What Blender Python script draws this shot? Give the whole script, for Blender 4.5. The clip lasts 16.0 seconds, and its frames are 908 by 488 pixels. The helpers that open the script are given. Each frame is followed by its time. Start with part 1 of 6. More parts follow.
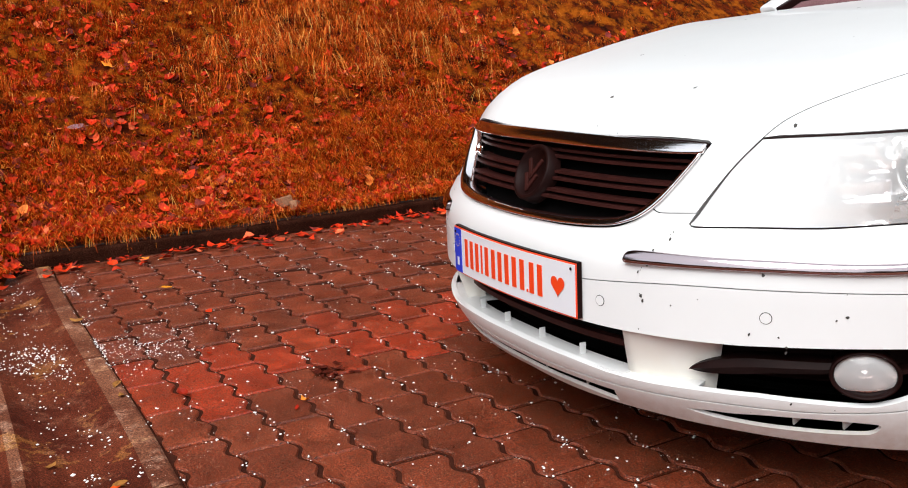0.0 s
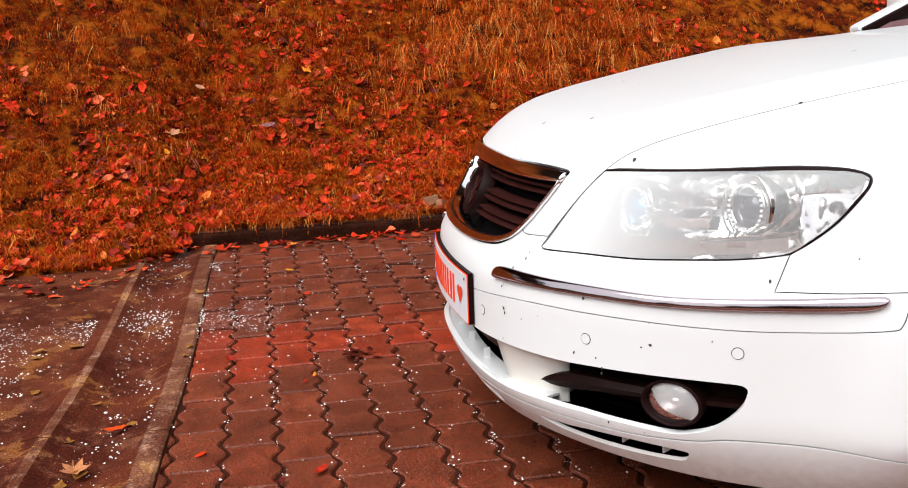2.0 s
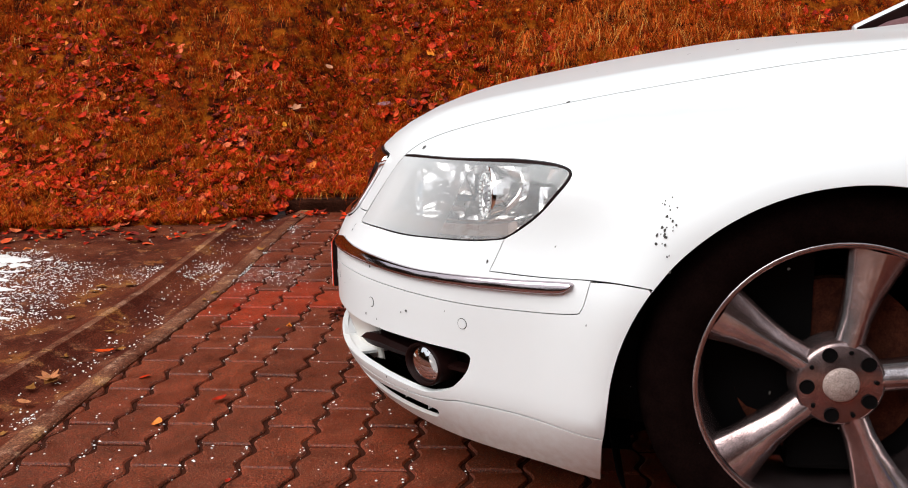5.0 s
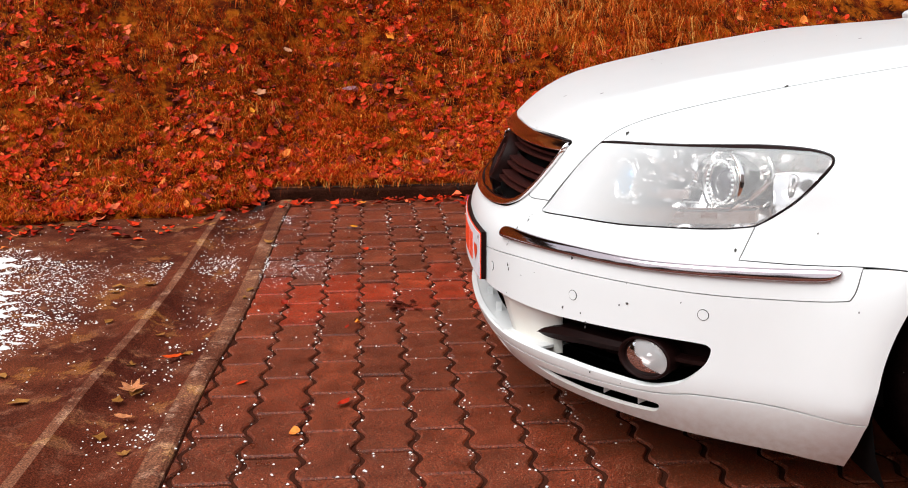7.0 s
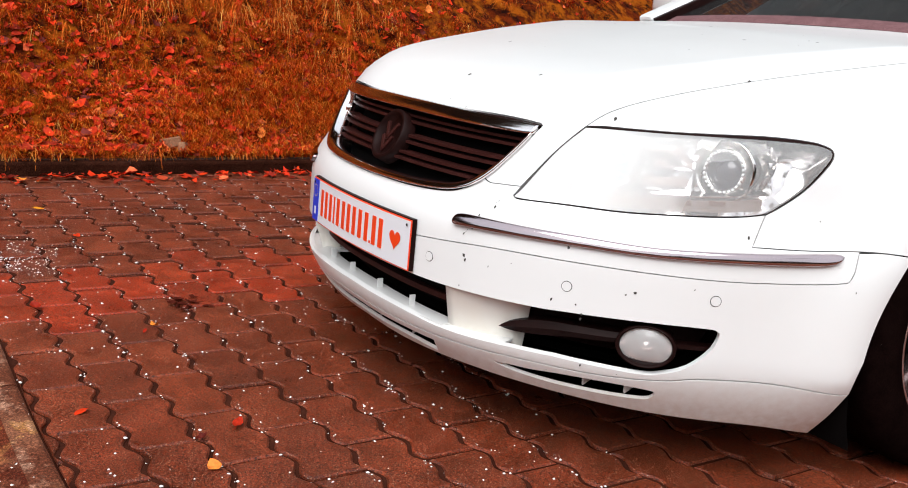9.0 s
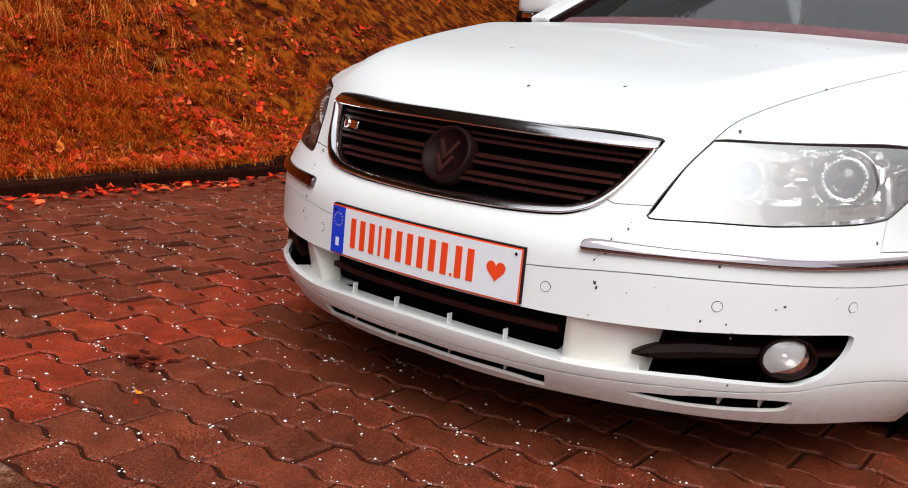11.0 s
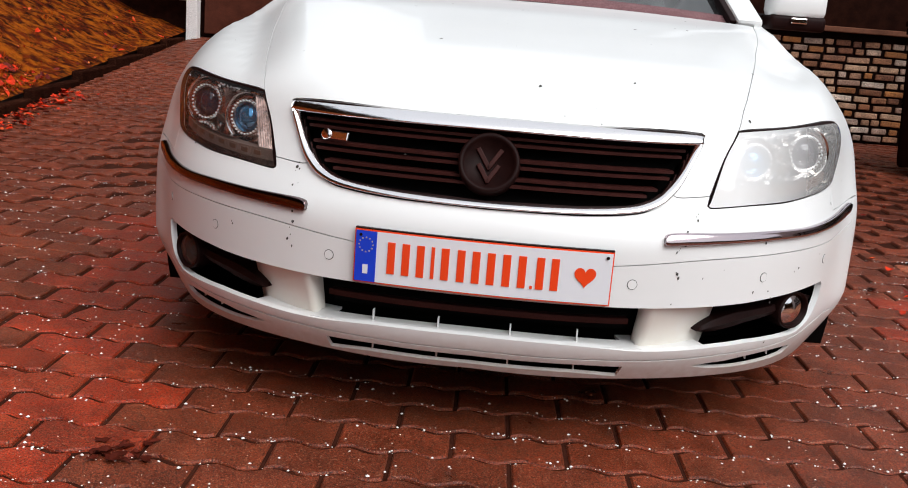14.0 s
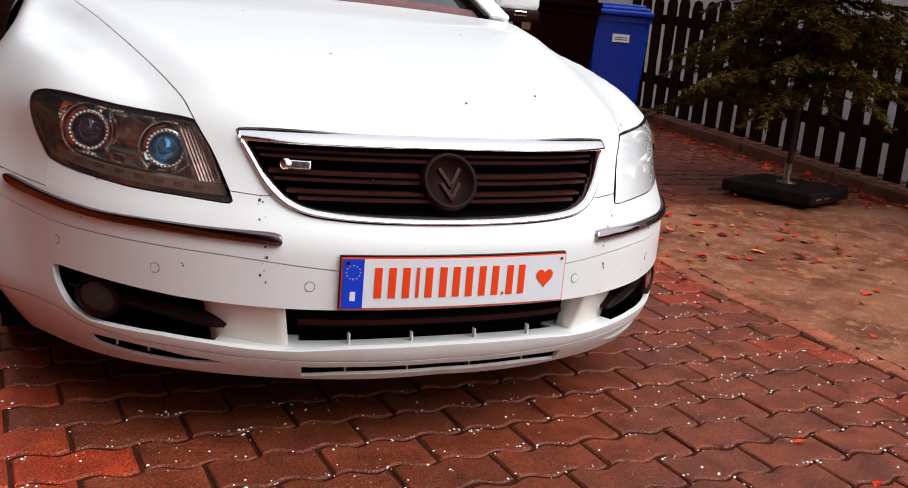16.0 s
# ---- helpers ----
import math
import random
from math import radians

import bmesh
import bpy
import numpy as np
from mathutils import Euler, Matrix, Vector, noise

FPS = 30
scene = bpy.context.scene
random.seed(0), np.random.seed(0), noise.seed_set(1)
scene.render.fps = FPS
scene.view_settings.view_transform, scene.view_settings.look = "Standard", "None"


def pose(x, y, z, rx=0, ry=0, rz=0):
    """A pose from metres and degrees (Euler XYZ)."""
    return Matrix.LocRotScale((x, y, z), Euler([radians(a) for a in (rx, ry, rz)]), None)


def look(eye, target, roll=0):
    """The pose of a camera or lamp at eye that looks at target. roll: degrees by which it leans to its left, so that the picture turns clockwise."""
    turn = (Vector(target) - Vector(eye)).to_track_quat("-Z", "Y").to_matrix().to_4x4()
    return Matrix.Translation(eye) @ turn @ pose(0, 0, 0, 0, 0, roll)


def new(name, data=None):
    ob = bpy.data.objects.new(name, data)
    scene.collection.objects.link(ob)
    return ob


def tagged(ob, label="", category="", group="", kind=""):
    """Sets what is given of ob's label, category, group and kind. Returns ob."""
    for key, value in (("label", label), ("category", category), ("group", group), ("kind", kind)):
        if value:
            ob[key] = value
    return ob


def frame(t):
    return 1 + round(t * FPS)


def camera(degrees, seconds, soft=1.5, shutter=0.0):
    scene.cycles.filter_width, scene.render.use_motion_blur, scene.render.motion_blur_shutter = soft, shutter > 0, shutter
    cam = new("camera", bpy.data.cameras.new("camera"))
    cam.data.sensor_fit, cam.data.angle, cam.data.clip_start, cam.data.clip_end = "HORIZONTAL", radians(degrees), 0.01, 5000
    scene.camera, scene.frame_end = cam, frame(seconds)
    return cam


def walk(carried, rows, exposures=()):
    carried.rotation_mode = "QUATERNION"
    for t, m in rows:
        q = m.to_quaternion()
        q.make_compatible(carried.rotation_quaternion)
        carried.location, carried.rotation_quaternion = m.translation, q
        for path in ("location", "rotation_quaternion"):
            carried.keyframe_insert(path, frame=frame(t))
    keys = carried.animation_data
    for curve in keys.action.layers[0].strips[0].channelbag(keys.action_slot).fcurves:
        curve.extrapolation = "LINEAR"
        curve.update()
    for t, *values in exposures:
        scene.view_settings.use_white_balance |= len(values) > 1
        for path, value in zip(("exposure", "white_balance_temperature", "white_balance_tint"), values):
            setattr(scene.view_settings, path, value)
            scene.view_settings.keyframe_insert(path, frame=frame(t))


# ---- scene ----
cam = camera(50.2, 16.0, soft=1.0)
PATH = [
    (0, (1.787, -1.001, 0.86), (0.027, -0.139, 0.458), -2.6),
    (0.5, (1.944, -0.854, 0.882), (0.156, -0.055, 0.479), -2.2),
    (1, (2.058, -0.725, 0.888), (0.224, -0.035, 0.49), -1.3),
    (1.5, (2.136, -0.527, 0.886), (0.214, -0.133, 0.497), -2.4),
    (2, (2.243, -0.301, 0.897), (0.299, -0.025, 0.514), -2.1),
    (2.5, (2.363, -0.095, 0.905), (0.4, 0.012, 0.534), -2.1),
    (3, (2.381, 0.129, 0.903), (0.416, 0.089, 0.533), -1.5),
    (3.2, (2.4, 0.233, 0.898), (0.439, 0.091, 0.53), -1.6),
    (5.3, (2.543, 0.578, 0.907), (0.599, 0.342, 0.499), -0.8),
    (5.5, (2.568, 0.495, 0.907), (0.624, 0.264, 0.495), -0.7),
    (6, (2.584, 0.321, 0.904), (0.64, 0.109, 0.486), -0.4),
    (6.5, (2.524, 0.1, 0.886), (0.57, 0.088, 0.461), 0.3),
    (7, (2.449, -0.132, 0.907), (0.499, -0.064, 0.467), -0.3),
    (7.5, (2.368, -0.399, 0.913), (0.472, 0.053, 0.462), 2.0),
    (8, (2.223, -0.617, 0.9), (0.361, -0.039, 0.453), 2.8),
    (8.5, (2.098, -0.781, 0.877), (0.296, -0.046, 0.415), 3.5),
    (9, (1.996, -0.965, 0.845), (0.339, 0.065, 0.405), 5.6),
    (9.2, (1.946, -1.031, 0.831), (0.307, 0.028, 0.392), 5.8),
    (11.3, (1.145, -1.552, 0.801), (0.06, 0.081, 0.41), 5.4),
    (11.5, (1.063, -1.572, 0.809), (0.05, 0.106, 0.415), 5.3),
    (12, (0.884, -1.649, 0.813), (-0.058, 0.062, 0.385), 4.2),
    (12.5, (0.692, -1.764, 0.835), (-0.011, 0.057, 0.4), 4.6),
    (13, (0.514, -1.815, 0.844), (-0.032, 0.06, 0.415), 5.0),
    (13.5, (0.298, -1.848, 0.843), (-0.061, 0.071, 0.409), 4.6),
    (14, (0.087, -1.88, 0.854), (-0.064, 0.064, 0.411), 4.6),
    (14.5, (-0.131, -1.882, 0.874), (-0.049, 0.068, 0.434), 5.2),
    (15, (-0.356, -1.845, 0.879), (-0.019, 0.071, 0.411), 5.1),
    (15.5, (-0.593, -1.819, 0.916), (-0.027, 0.039, 0.439), 5.1),
    (16, (-0.831, -1.814, 0.937), (-0.036, -0.039, 0.474), 5.0),
]
EXPOSURE, KELVIN, TINT = 0.48, 6080, 8
walk(cam, [(t, look(eye, target, roll)) for t, eye, target, roll in PATH], [(t, EXPOSURE + e, KELVIN, TINT) for t, e in ((0, 0), (3.2, 0), (5.3, -.27), (6.0, -.23), (7.3, -.05), (9.2, -.07), (11.4, -.28), (12.8, -.31), (14.5, -.22), (16, -.16))])

# ---- daylight: a bright overcast sky ----
world = bpy.data.worlds.new("sky")
scene.world = world
world.use_nodes = True
sky = world.node_tree.nodes.new("ShaderNodeTexSky")
sky.sky_type, sky.sun_disc = "NISHITA", False
sky.sun_elevation, sky.sun_rotation = radians(50.0), radians(139)
sky.air_density, sky.dust_density, sky.ozone_density = 1.0, 6.0, 1.0
bg = world.node_tree.nodes["Background"]
bg.inputs["Strength"].default_value = 0.125
wash = world.node_tree.nodes.new("ShaderNodeMix")
wash.data_type = "RGBA"
wash.inputs["Factor"].default_value = 0.75
wash.inputs["B"].default_value = (7.5, 7.3, 7.2, 1)
world.node_tree.links.new(sky.outputs["Color"], wash.inputs["A"])
world.node_tree.links.new(wash.outputs["Result"], bg.inputs["Color"])
sun = new("sun", bpy.data.lights.new("sun", "SUN"))
sun.data.energy, sun.data.angle, sun.data.color = 2.3, radians(50), (1.0, 0.97, 0.93)
sun.matrix_basis = look((4.5, -5.1, 8.1), (0, 0, 0))


# ---- materials ----
def material(name, colour, rough=0.5, metal=0.0, coat=0.0, spec=0.5):
    m = bpy.data.materials.new(name)
    m.use_nodes = True
    b = m.node_tree.nodes["Principled BSDF"]
    b.inputs["Base Color"].default_value = (*colour, 1)
    b.inputs["Roughness"].default_value = rough
    b.inputs["Metallic"].default_value = metal
    b.inputs["Coat Weight"].default_value = coat
    b.inputs["Coat Roughness"].default_value = 0.04
    b.inputs["Specular IOR Level"].default_value = spec
    return m


def node(m, kind, **values):
    n = m.node_tree.nodes.new(kind)
    for key, value in values.items():
        if key in n.inputs:
            n.inputs[key].default_value = value
    return n


def link(m, a, b):
    m.node_tree.links.new(a, b)


def noise_of(m, scale, detail=4.0, rough=0.6, space="Object"):
    tc = m.node_tree.nodes.new("ShaderNodeTexCoord")
    n = node(m, "ShaderNodeTexNoise", Scale=scale, Detail=detail, Roughness=rough)
    if space == "World":
        geo = m.node_tree.nodes.new("ShaderNodeNewGeometry")
        link(m, geo.outputs["Position"], n.inputs["Vector"])
    else:
        link(m, tc.outputs[space], n.inputs["Vector"])
    return n


def ramp_of(m, source, stops):
    r = m.node_tree.nodes.new("ShaderNodeValToRGB")
    while len(r.color_ramp.elements) < len(stops):
        r.color_ramp.elements.new(0.5)
    for e, (p, c) in zip(r.color_ramp.elements, stops):
        e.position, e.color = p, (*c, 1)
    link(m, source, r.inputs["Fac"])
    return r


def mixed(m, fac, a, b, how="MIX"):
    x = m.node_tree.nodes.new("ShaderNodeMix")
    x.data_type, x.blend_type = "RGBA", how
    for socket, value in (("Factor", fac), ("A", a), ("B", b)):
        if isinstance(value, (float, int)):
            x.inputs[socket].default_value = value
        elif isinstance(value, tuple):
            x.inputs[socket].default_value = (*value, 1)
        else:
            link(m, value, x.inputs[socket])
    return x.outputs["Result"]


def bumped(m, source, strength, distance=0.002):
    b = node(m, "ShaderNodeBump", Strength=strength, Distance=distance)
    link(m, source, b.inputs["Height"])
    link(m, b.outputs["Normal"], m.node_tree.nodes["Principled BSDF"].inputs["Normal"])


def base_of(m):
    return m.node_tree.nodes["Principled BSDF"].inputs["Base Color"]


def rough_of(m):
    return m.node_tree.nodes["Principled BSDF"].inputs["Roughness"]


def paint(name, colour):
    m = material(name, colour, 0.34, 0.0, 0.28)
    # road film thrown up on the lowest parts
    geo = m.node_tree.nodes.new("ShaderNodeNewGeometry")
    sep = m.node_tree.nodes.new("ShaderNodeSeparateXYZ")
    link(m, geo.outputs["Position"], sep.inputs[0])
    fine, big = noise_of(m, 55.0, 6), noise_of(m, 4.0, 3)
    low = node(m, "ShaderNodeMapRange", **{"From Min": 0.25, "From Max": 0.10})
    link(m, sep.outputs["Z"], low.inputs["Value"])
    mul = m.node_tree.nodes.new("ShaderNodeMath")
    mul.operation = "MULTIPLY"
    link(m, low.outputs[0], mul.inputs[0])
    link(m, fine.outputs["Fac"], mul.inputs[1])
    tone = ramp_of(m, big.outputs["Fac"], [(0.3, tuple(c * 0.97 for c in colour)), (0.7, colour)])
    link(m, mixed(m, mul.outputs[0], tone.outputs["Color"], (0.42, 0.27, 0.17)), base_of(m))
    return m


def grained(name, a, b, scale, rough=0.8, bump=0.3, fine=180.0, metal=0.0, spread=(0.35, 0.65), dist=0.003, spec=0.07):
    m = material(name, a, rough, metal, 0.0, spec)
    big, small = noise_of(m, scale, 5, 0.6, "World"), noise_of(m, fine, 3, 0.7, "World")
    c1 = ramp_of(m, big.outputs["Fac"], [(spread[0], a), (spread[1], b)])
    c2 = ramp_of(m, small.outputs["Fac"], [(0.3, (0.62,) * 3), (0.7, (1.25,) * 3)])
    link(m, mixed(m, 1.0, c1.outputs["Color"], c2.outputs["Color"], "MULTIPLY"), base_of(m))
    bumped(m, small.outputs["Fac"], bump, dist)
    return m


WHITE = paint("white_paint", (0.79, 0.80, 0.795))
CREAM = material("grimy_paint", (0.77, 0.70, 0.58), 0.34, 0.0, 0.3)
grime = noise_of(CREAM, 6.0, 4)
link(CREAM, ramp_of(CREAM, grime.outputs["Fac"], [(0.35, (0.80, 0.78, 0.73)), (0.65, (0.78, 0.73, 0.64))]).outputs["Color"], base_of(CREAM))
CHROME = material("worn_chrome", (0.86, 0.84, 0.84), 0.13, 1.0)
# right rub strip: the dark surroundings it mirrors are put into the colour
SHADECHROME = material("shaded_chrome", (0.20, 0.145, 0.145), 0.13, 1.0)
# right fog lamp's bowl: its dark reflection painted in as colour
FOGBOWL_DARK = material("shaded_reflector", (0.016, 0.010, 0.009), 0.22, 0.6)
STRIPCHROME = material("rub_chrome", (0.50, 0.43, 0.45), 0.10, 1.0)
BLACK = grained("black_plastic", (0.0095, 0.0030, 0.0026), (0.0150, 0.0050, 0.0044), 30.0, 0.46, 0.12, 500.0, 0, (0.35, 0.65), 0.001, 0.07)
SLATBLACK = grained("slat_plastic", (0.044, 0.0120, 0.0100), (0.031, 0.0085, 0.0070), 30.0, 0.46, 0.10, 500.0, 0, (0.35, 0.65), 0.001, 0.10)
# near-black colour that stands in for shade in openings, recesses and holes
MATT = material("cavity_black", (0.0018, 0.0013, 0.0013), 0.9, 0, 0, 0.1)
RUBBER = grained("tyre_rubber", (0.0048, 0.0024, 0.0022), (0.0080, 0.0040, 0.0036), 25.0, 0.8, 0.2, 250.0, spec=0.0)
ALLOY = grained("alloy_dirty", (0.40, 0.30, 0.29), (0.26, 0.18, 0.17), 22.0, 0.24, 0.02, 300.0, 0.92, spec=0.4)
# brighter copy of the alloy: highlights of spokes and rim edge, as colour
ALLOYLIT = grained("alloy_lit", (0.62, 0.58, 0.59), (0.40, 0.34, 0.34), 25.0, 0.18, 0.02, 300.0, 0.85)
RUST = grained("brake_rust", (0.090, 0.0270, 0.0140), (0.040, 0.0120, 0.0070), 40.0, 0.8, 0.3, 250.0, 0.3)
CAPMAT = grained("cap_silver", (0.46, 0.37, 0.33), (0.36, 0.27, 0.24), 50.0, 0.42, 0.1, 300.0, 0.2)


def glass(name, tint, haze, rough=0.03, outer=None):
    m = bpy.data.materials.new(name)
    m.use_nodes = True
    n = m.node_tree.nodes
    n.remove(n["Principled BSDF"])
    out = n["Material Output"]
    clear = node(m, "ShaderNodeBsdfTransparent", Color=(*tint, 1))
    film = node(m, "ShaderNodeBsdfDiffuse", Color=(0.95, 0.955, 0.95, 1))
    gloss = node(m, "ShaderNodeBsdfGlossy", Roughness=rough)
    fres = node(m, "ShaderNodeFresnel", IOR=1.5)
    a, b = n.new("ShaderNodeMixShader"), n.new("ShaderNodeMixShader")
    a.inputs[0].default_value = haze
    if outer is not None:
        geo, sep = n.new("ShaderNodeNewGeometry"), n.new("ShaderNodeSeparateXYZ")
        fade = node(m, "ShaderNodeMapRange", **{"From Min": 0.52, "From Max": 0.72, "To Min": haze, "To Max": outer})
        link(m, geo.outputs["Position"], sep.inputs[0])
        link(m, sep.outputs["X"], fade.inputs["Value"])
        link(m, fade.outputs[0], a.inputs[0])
    link(m, clear.outputs[0], a.inputs[1])
    link(m, film.outputs[0], a.inputs[2])
    link(m, fres.outputs[0], b.inputs[0])
    link(m, a.outputs[0], b.inputs[1])
    link(m, gloss.outputs[0], b.inputs[2])
    link(m, b.outputs[0], out.inputs["Surface"])
    return m


LENS = glass("headlamp_lens", (0.98, 0.98, 0.98), 0.015)
# left headlamp: bright sky reflection put in as white diffuse, weaker towards the outside
LENS_PALE = glass("whitened_lens", (0.98, 0.98, 0.98), 0.66, outer=0.22)
FOGBOWL = material("fog_reflector", (0.52, 0.44, 0.42), 0.24, 1.0)
# fog lenses: right tinted down, left whitened, each side's brightness put into the glass
FOGLENS = glass("fog_lens", (0.60, 0.58, 0.56), 0.03, 0.30)
FOGLENS_PALE = glass("whitened_fog_lens", (0.95, 0.95, 0.95), 0.34, 0.06)
PANE = glass("window_glass", (0.30, 0.32, 0.33), 0.02)
BULB = material("projector_glass", (0.02, 0.015, 0.03), 0.03, 0.0, 1.0)
REFLECTOR = material("reflector", (0.88, 0.86, 0.84), 0.09, 1.0)
SMOKE = grained("lamp_housing", (0.8700, 0.6300, 0.5460), (0.6380, 0.4200, 0.3570), 9.0, 0.22, 0.05, 60.0, 1.0)
# left lamp's rippled, brighter copy of the housing; brighter reflections set by colour
LITHOUSING = material("lit_housing", (0.92, 0.90, 0.90), 0.10, 1.0)
bumped(LITHOUSING, noise_of(LITHOUSING, 16.0, 1, 0.4).outputs["Fac"], 0.9, 0.03)
BULB_BLUE = material("projector_blue", (0.10, 0.34, 0.62), 0.05, 0.75, 1.0)
BEAD = material("light_guide", (0.90, 0.90, 0.90), 0.12, 0.0, 1.0)
AMBER = grained("turn_strip", (0.50, 0.36, 0.30), (0.40, 0.27, 0.21), 30.0, 0.34, 0.2, 300.0, 0.7)
BLOCK = material("strip_block", (0.26, 0.13, 0.08), 0.3, 0.5)


# ---- building helpers ----
def mesh_of(bm, name, smooth=False):
    me = bpy.data.meshes.new(name)
    bm.normal_update()
    bm.to_mesh(me)
    bm.free()
    if smooth:
        me.polygons.foreach_set("use_smooth", [True] * len(me.polygons))
    return me


def part(name, bm, mat, parent=None, label="", smooth=False):
    me = bm if isinstance(bm, bpy.types.Mesh) else mesh_of(bm, name, smooth)
    if mat and not me.materials:
        me.materials.append(mat)
    ob = new(name, me)
    ob.parent = parent
    return tagged(ob, label)


def thing(name, label, category, group="", kind=""):
    return tagged(new(name), label, category, group, kind)


def raw(name, verts, faces, smooth=False):
    me = bpy.data.meshes.new(name)
    me.from_pydata([tuple(map(float, v)) for v in verts], [], [tuple(map(int, f)) for f in faces])
    me.validate()
    if smooth:
        me.polygons.foreach_set("use_smooth", [True] * len(me.polygons))
    me.update()
    return me


def box(bm, lo, hi, bevel=0.0, m=None):
    made = bmesh.ops.create_cube(bm, size=1.0, matrix=Matrix.Translation([(a + b) / 2 for a, b in zip(lo, hi)]) @ Matrix.Diagonal([b - a for a, b in zip(lo, hi)] + [1]))
    vs = made["verts"]
    if bevel:
        es = list({e for v in vs for e in v.link_edges})
        got = bmesh.ops.bevel(bm, geom=es, offset=bevel, segments=2, affect="EDGES", profile=0.5)
        vs = list({v for f in got["faces"] for v in f.verts} | {v for v in vs if v.is_valid})
    if m is not None:
        bmesh.ops.transform(bm, matrix=m, verts=vs)
    return vs


def lathe(profile, n=48, arc=2 * math.pi):
    """A mesh turned about the z axis from (radius, height) pairs."""
    verts, faces, k = [], [], len(profile)
    for i in range(n):
        a = arc * i / n
        verts += [(r * math.cos(a), r * math.sin(a), h) for r, h in profile]
    for i in range(n):
        j = (i + 1) % n
        faces += [(i * k + q, j * k + q, j * k + q + 1, i * k + q + 1) for q in range(k - 1)]
    return verts, faces


def smoothstep(a, b, t):
    t = min(1.0, max(0.0, (t - a) / (b - a)))
    return t * t * (3 - 2 * t)


# ---- the lie of the ground ----
def level(x, y):
    rise = 0.05 * smoothstep(-0.7, -2.5, x) * (1 - 0.5 * smoothstep(0.5, 2.5, y)) if x < -0.7 else 0.0
    back = 0.055 * max(0.0, y - 1.6) * smoothstep(-1.0, -2.3, x) if x < -1.0 else 0.0
    east = 0.036 * max(0.0, y - 1.0) * smoothstep(1.2, 2.4, x) if x > 1.2 else 0.0
    return -0.008 + rise + back + east


def kerb_x(y):
    return -2.42 - 0.30 * smoothstep(-0.9, 2.4, y) - 0.18 * max(0.0, y - 1.9)


def verge_x(y):
    """Where the turf begins: behind the kerb, or at the yard's edge where the kerb has ended."""
    return kerb_x(y) - 0.08 if y > -0.9 else -2.02 - 0.3 * smoothstep(-1.25, -0.9, y) + 0.22 * smoothstep(-1.4, -2.4, y)


def bank(x, y):
    """The height of the grass bank behind the kerb and of the verge where the kerb has ended."""
    edge = verge_x(y)
    d = max(0.0, edge - x)
    lip = level(edge, max(y, -3.0)) + (0.062 if y > -0.9 else 0.012)
    steep = 1 - 0.35 * smoothstep(3.0, 8.0, y)
    return lip + steep * (0.36 * d + 0.17 * min(d, 2.4) ** 2 + (0.8 * (d - 2.4) if d > 2.4 else 0))


# ---- ground materials ----
def piece_material(name, stops, rough=0.50, island=False, speck=0.80, bump=1.0, spec=0.32, grit_most=0.85):
    """Stone or concrete whose tone differs from piece to piece."""
    m = material(name, stops[0][1], rough, spec=spec)
    if island:
        geo = m.node_tree.nodes.new("ShaderNodeNewGeometry")
        pick = geo.outputs["Random Per Island"]
    else:
        info = m.node_tree.nodes.new("ShaderNodeObjectInfo")
        pick = info.outputs["Random"]
    tone = ramp_of(m, pick, stops)
    small, mid = noise_of(m, 260.0, 3, 0.7, "World"), noise_of(m, 9.0, 5, 0.6, "World")
    g1 = ramp_of(m, small.outputs["Fac"], [(0.32, (1 - speck * 1.6,) * 3), (0.7, (1 + speck * 1.4,) * 3)])
    g2 = ramp_of(m, mid.outputs["Fac"], [(0.3, (0.52, 0.50, 0.50)), (0.55, (1.0, 1.0, 1.0)), (0.75, (1.4, 1.42, 1.45))])
    c = mixed(m, 1.0, tone.outputs["Color"], g1.outputs["Color"], "MULTIPLY")
    c = mixed(m, 1.0, c, g2.outputs["Color"], "MULTIPLY")
    grit, pits = noise_of(m, 300.0, 2, 0.6, "World"), noise_of(m, 140.0, 3, 0.65, "World")
    c = mixed(m, ramp_of(m, pits.outputs["Fac"], [(0.34, (0.8,) * 3), (0.42, (0, 0, 0))]).outputs["Color"], c, (0.020, 0.0045, 0.0022))
    c = mixed(m, ramp_of(m, grit.outputs["Fac"], [(0.605, (0, 0, 0)), (0.655, (grit_most,) * 3)]).outputs["Color"], c, (0.42, 0.20, 0.115))
    link(m, c, base_of(m))
    wet = ramp_of(m, mid.outputs["Fac"], [(0.3, (rough - 0.25,) * 3), (0.65, (rough,) * 3)])
    link(m, wet.outputs["Color"], rough_of(m))
    bumped(m, small.outputs["Fac"], bump, 0.0025)
    return m


BROWN = [(0.0, (0.178, 0.0291, 0.0092)), (0.5, (0.134, 0.0249, 0.0088)), (1.0, (0.200, 0.0354, 0.0115))]
REDS = [(0.0, (0.33, 0.0290, 0.0062)), (0.5, (0.225, 0.0240, 0.0066)), (1.0, (0.290, 0.0330, 0.0075))]
PAVER, PAVER_RED = piece_material("paver_brown", BROWN), piece_material("paver_red", REDS)
PAVER_FAR, PAVER_RED_FAR = piece_material("paver_brown_far", BROWN, island=True), piece_material("paver_red_far", REDS, island=True)
BED = grained("joint_soil", (0.0325, 0.0083, 0.0045), (0.0575, 0.0163, 0.0083), 14.0, 0.95, 0.6, 200.0)
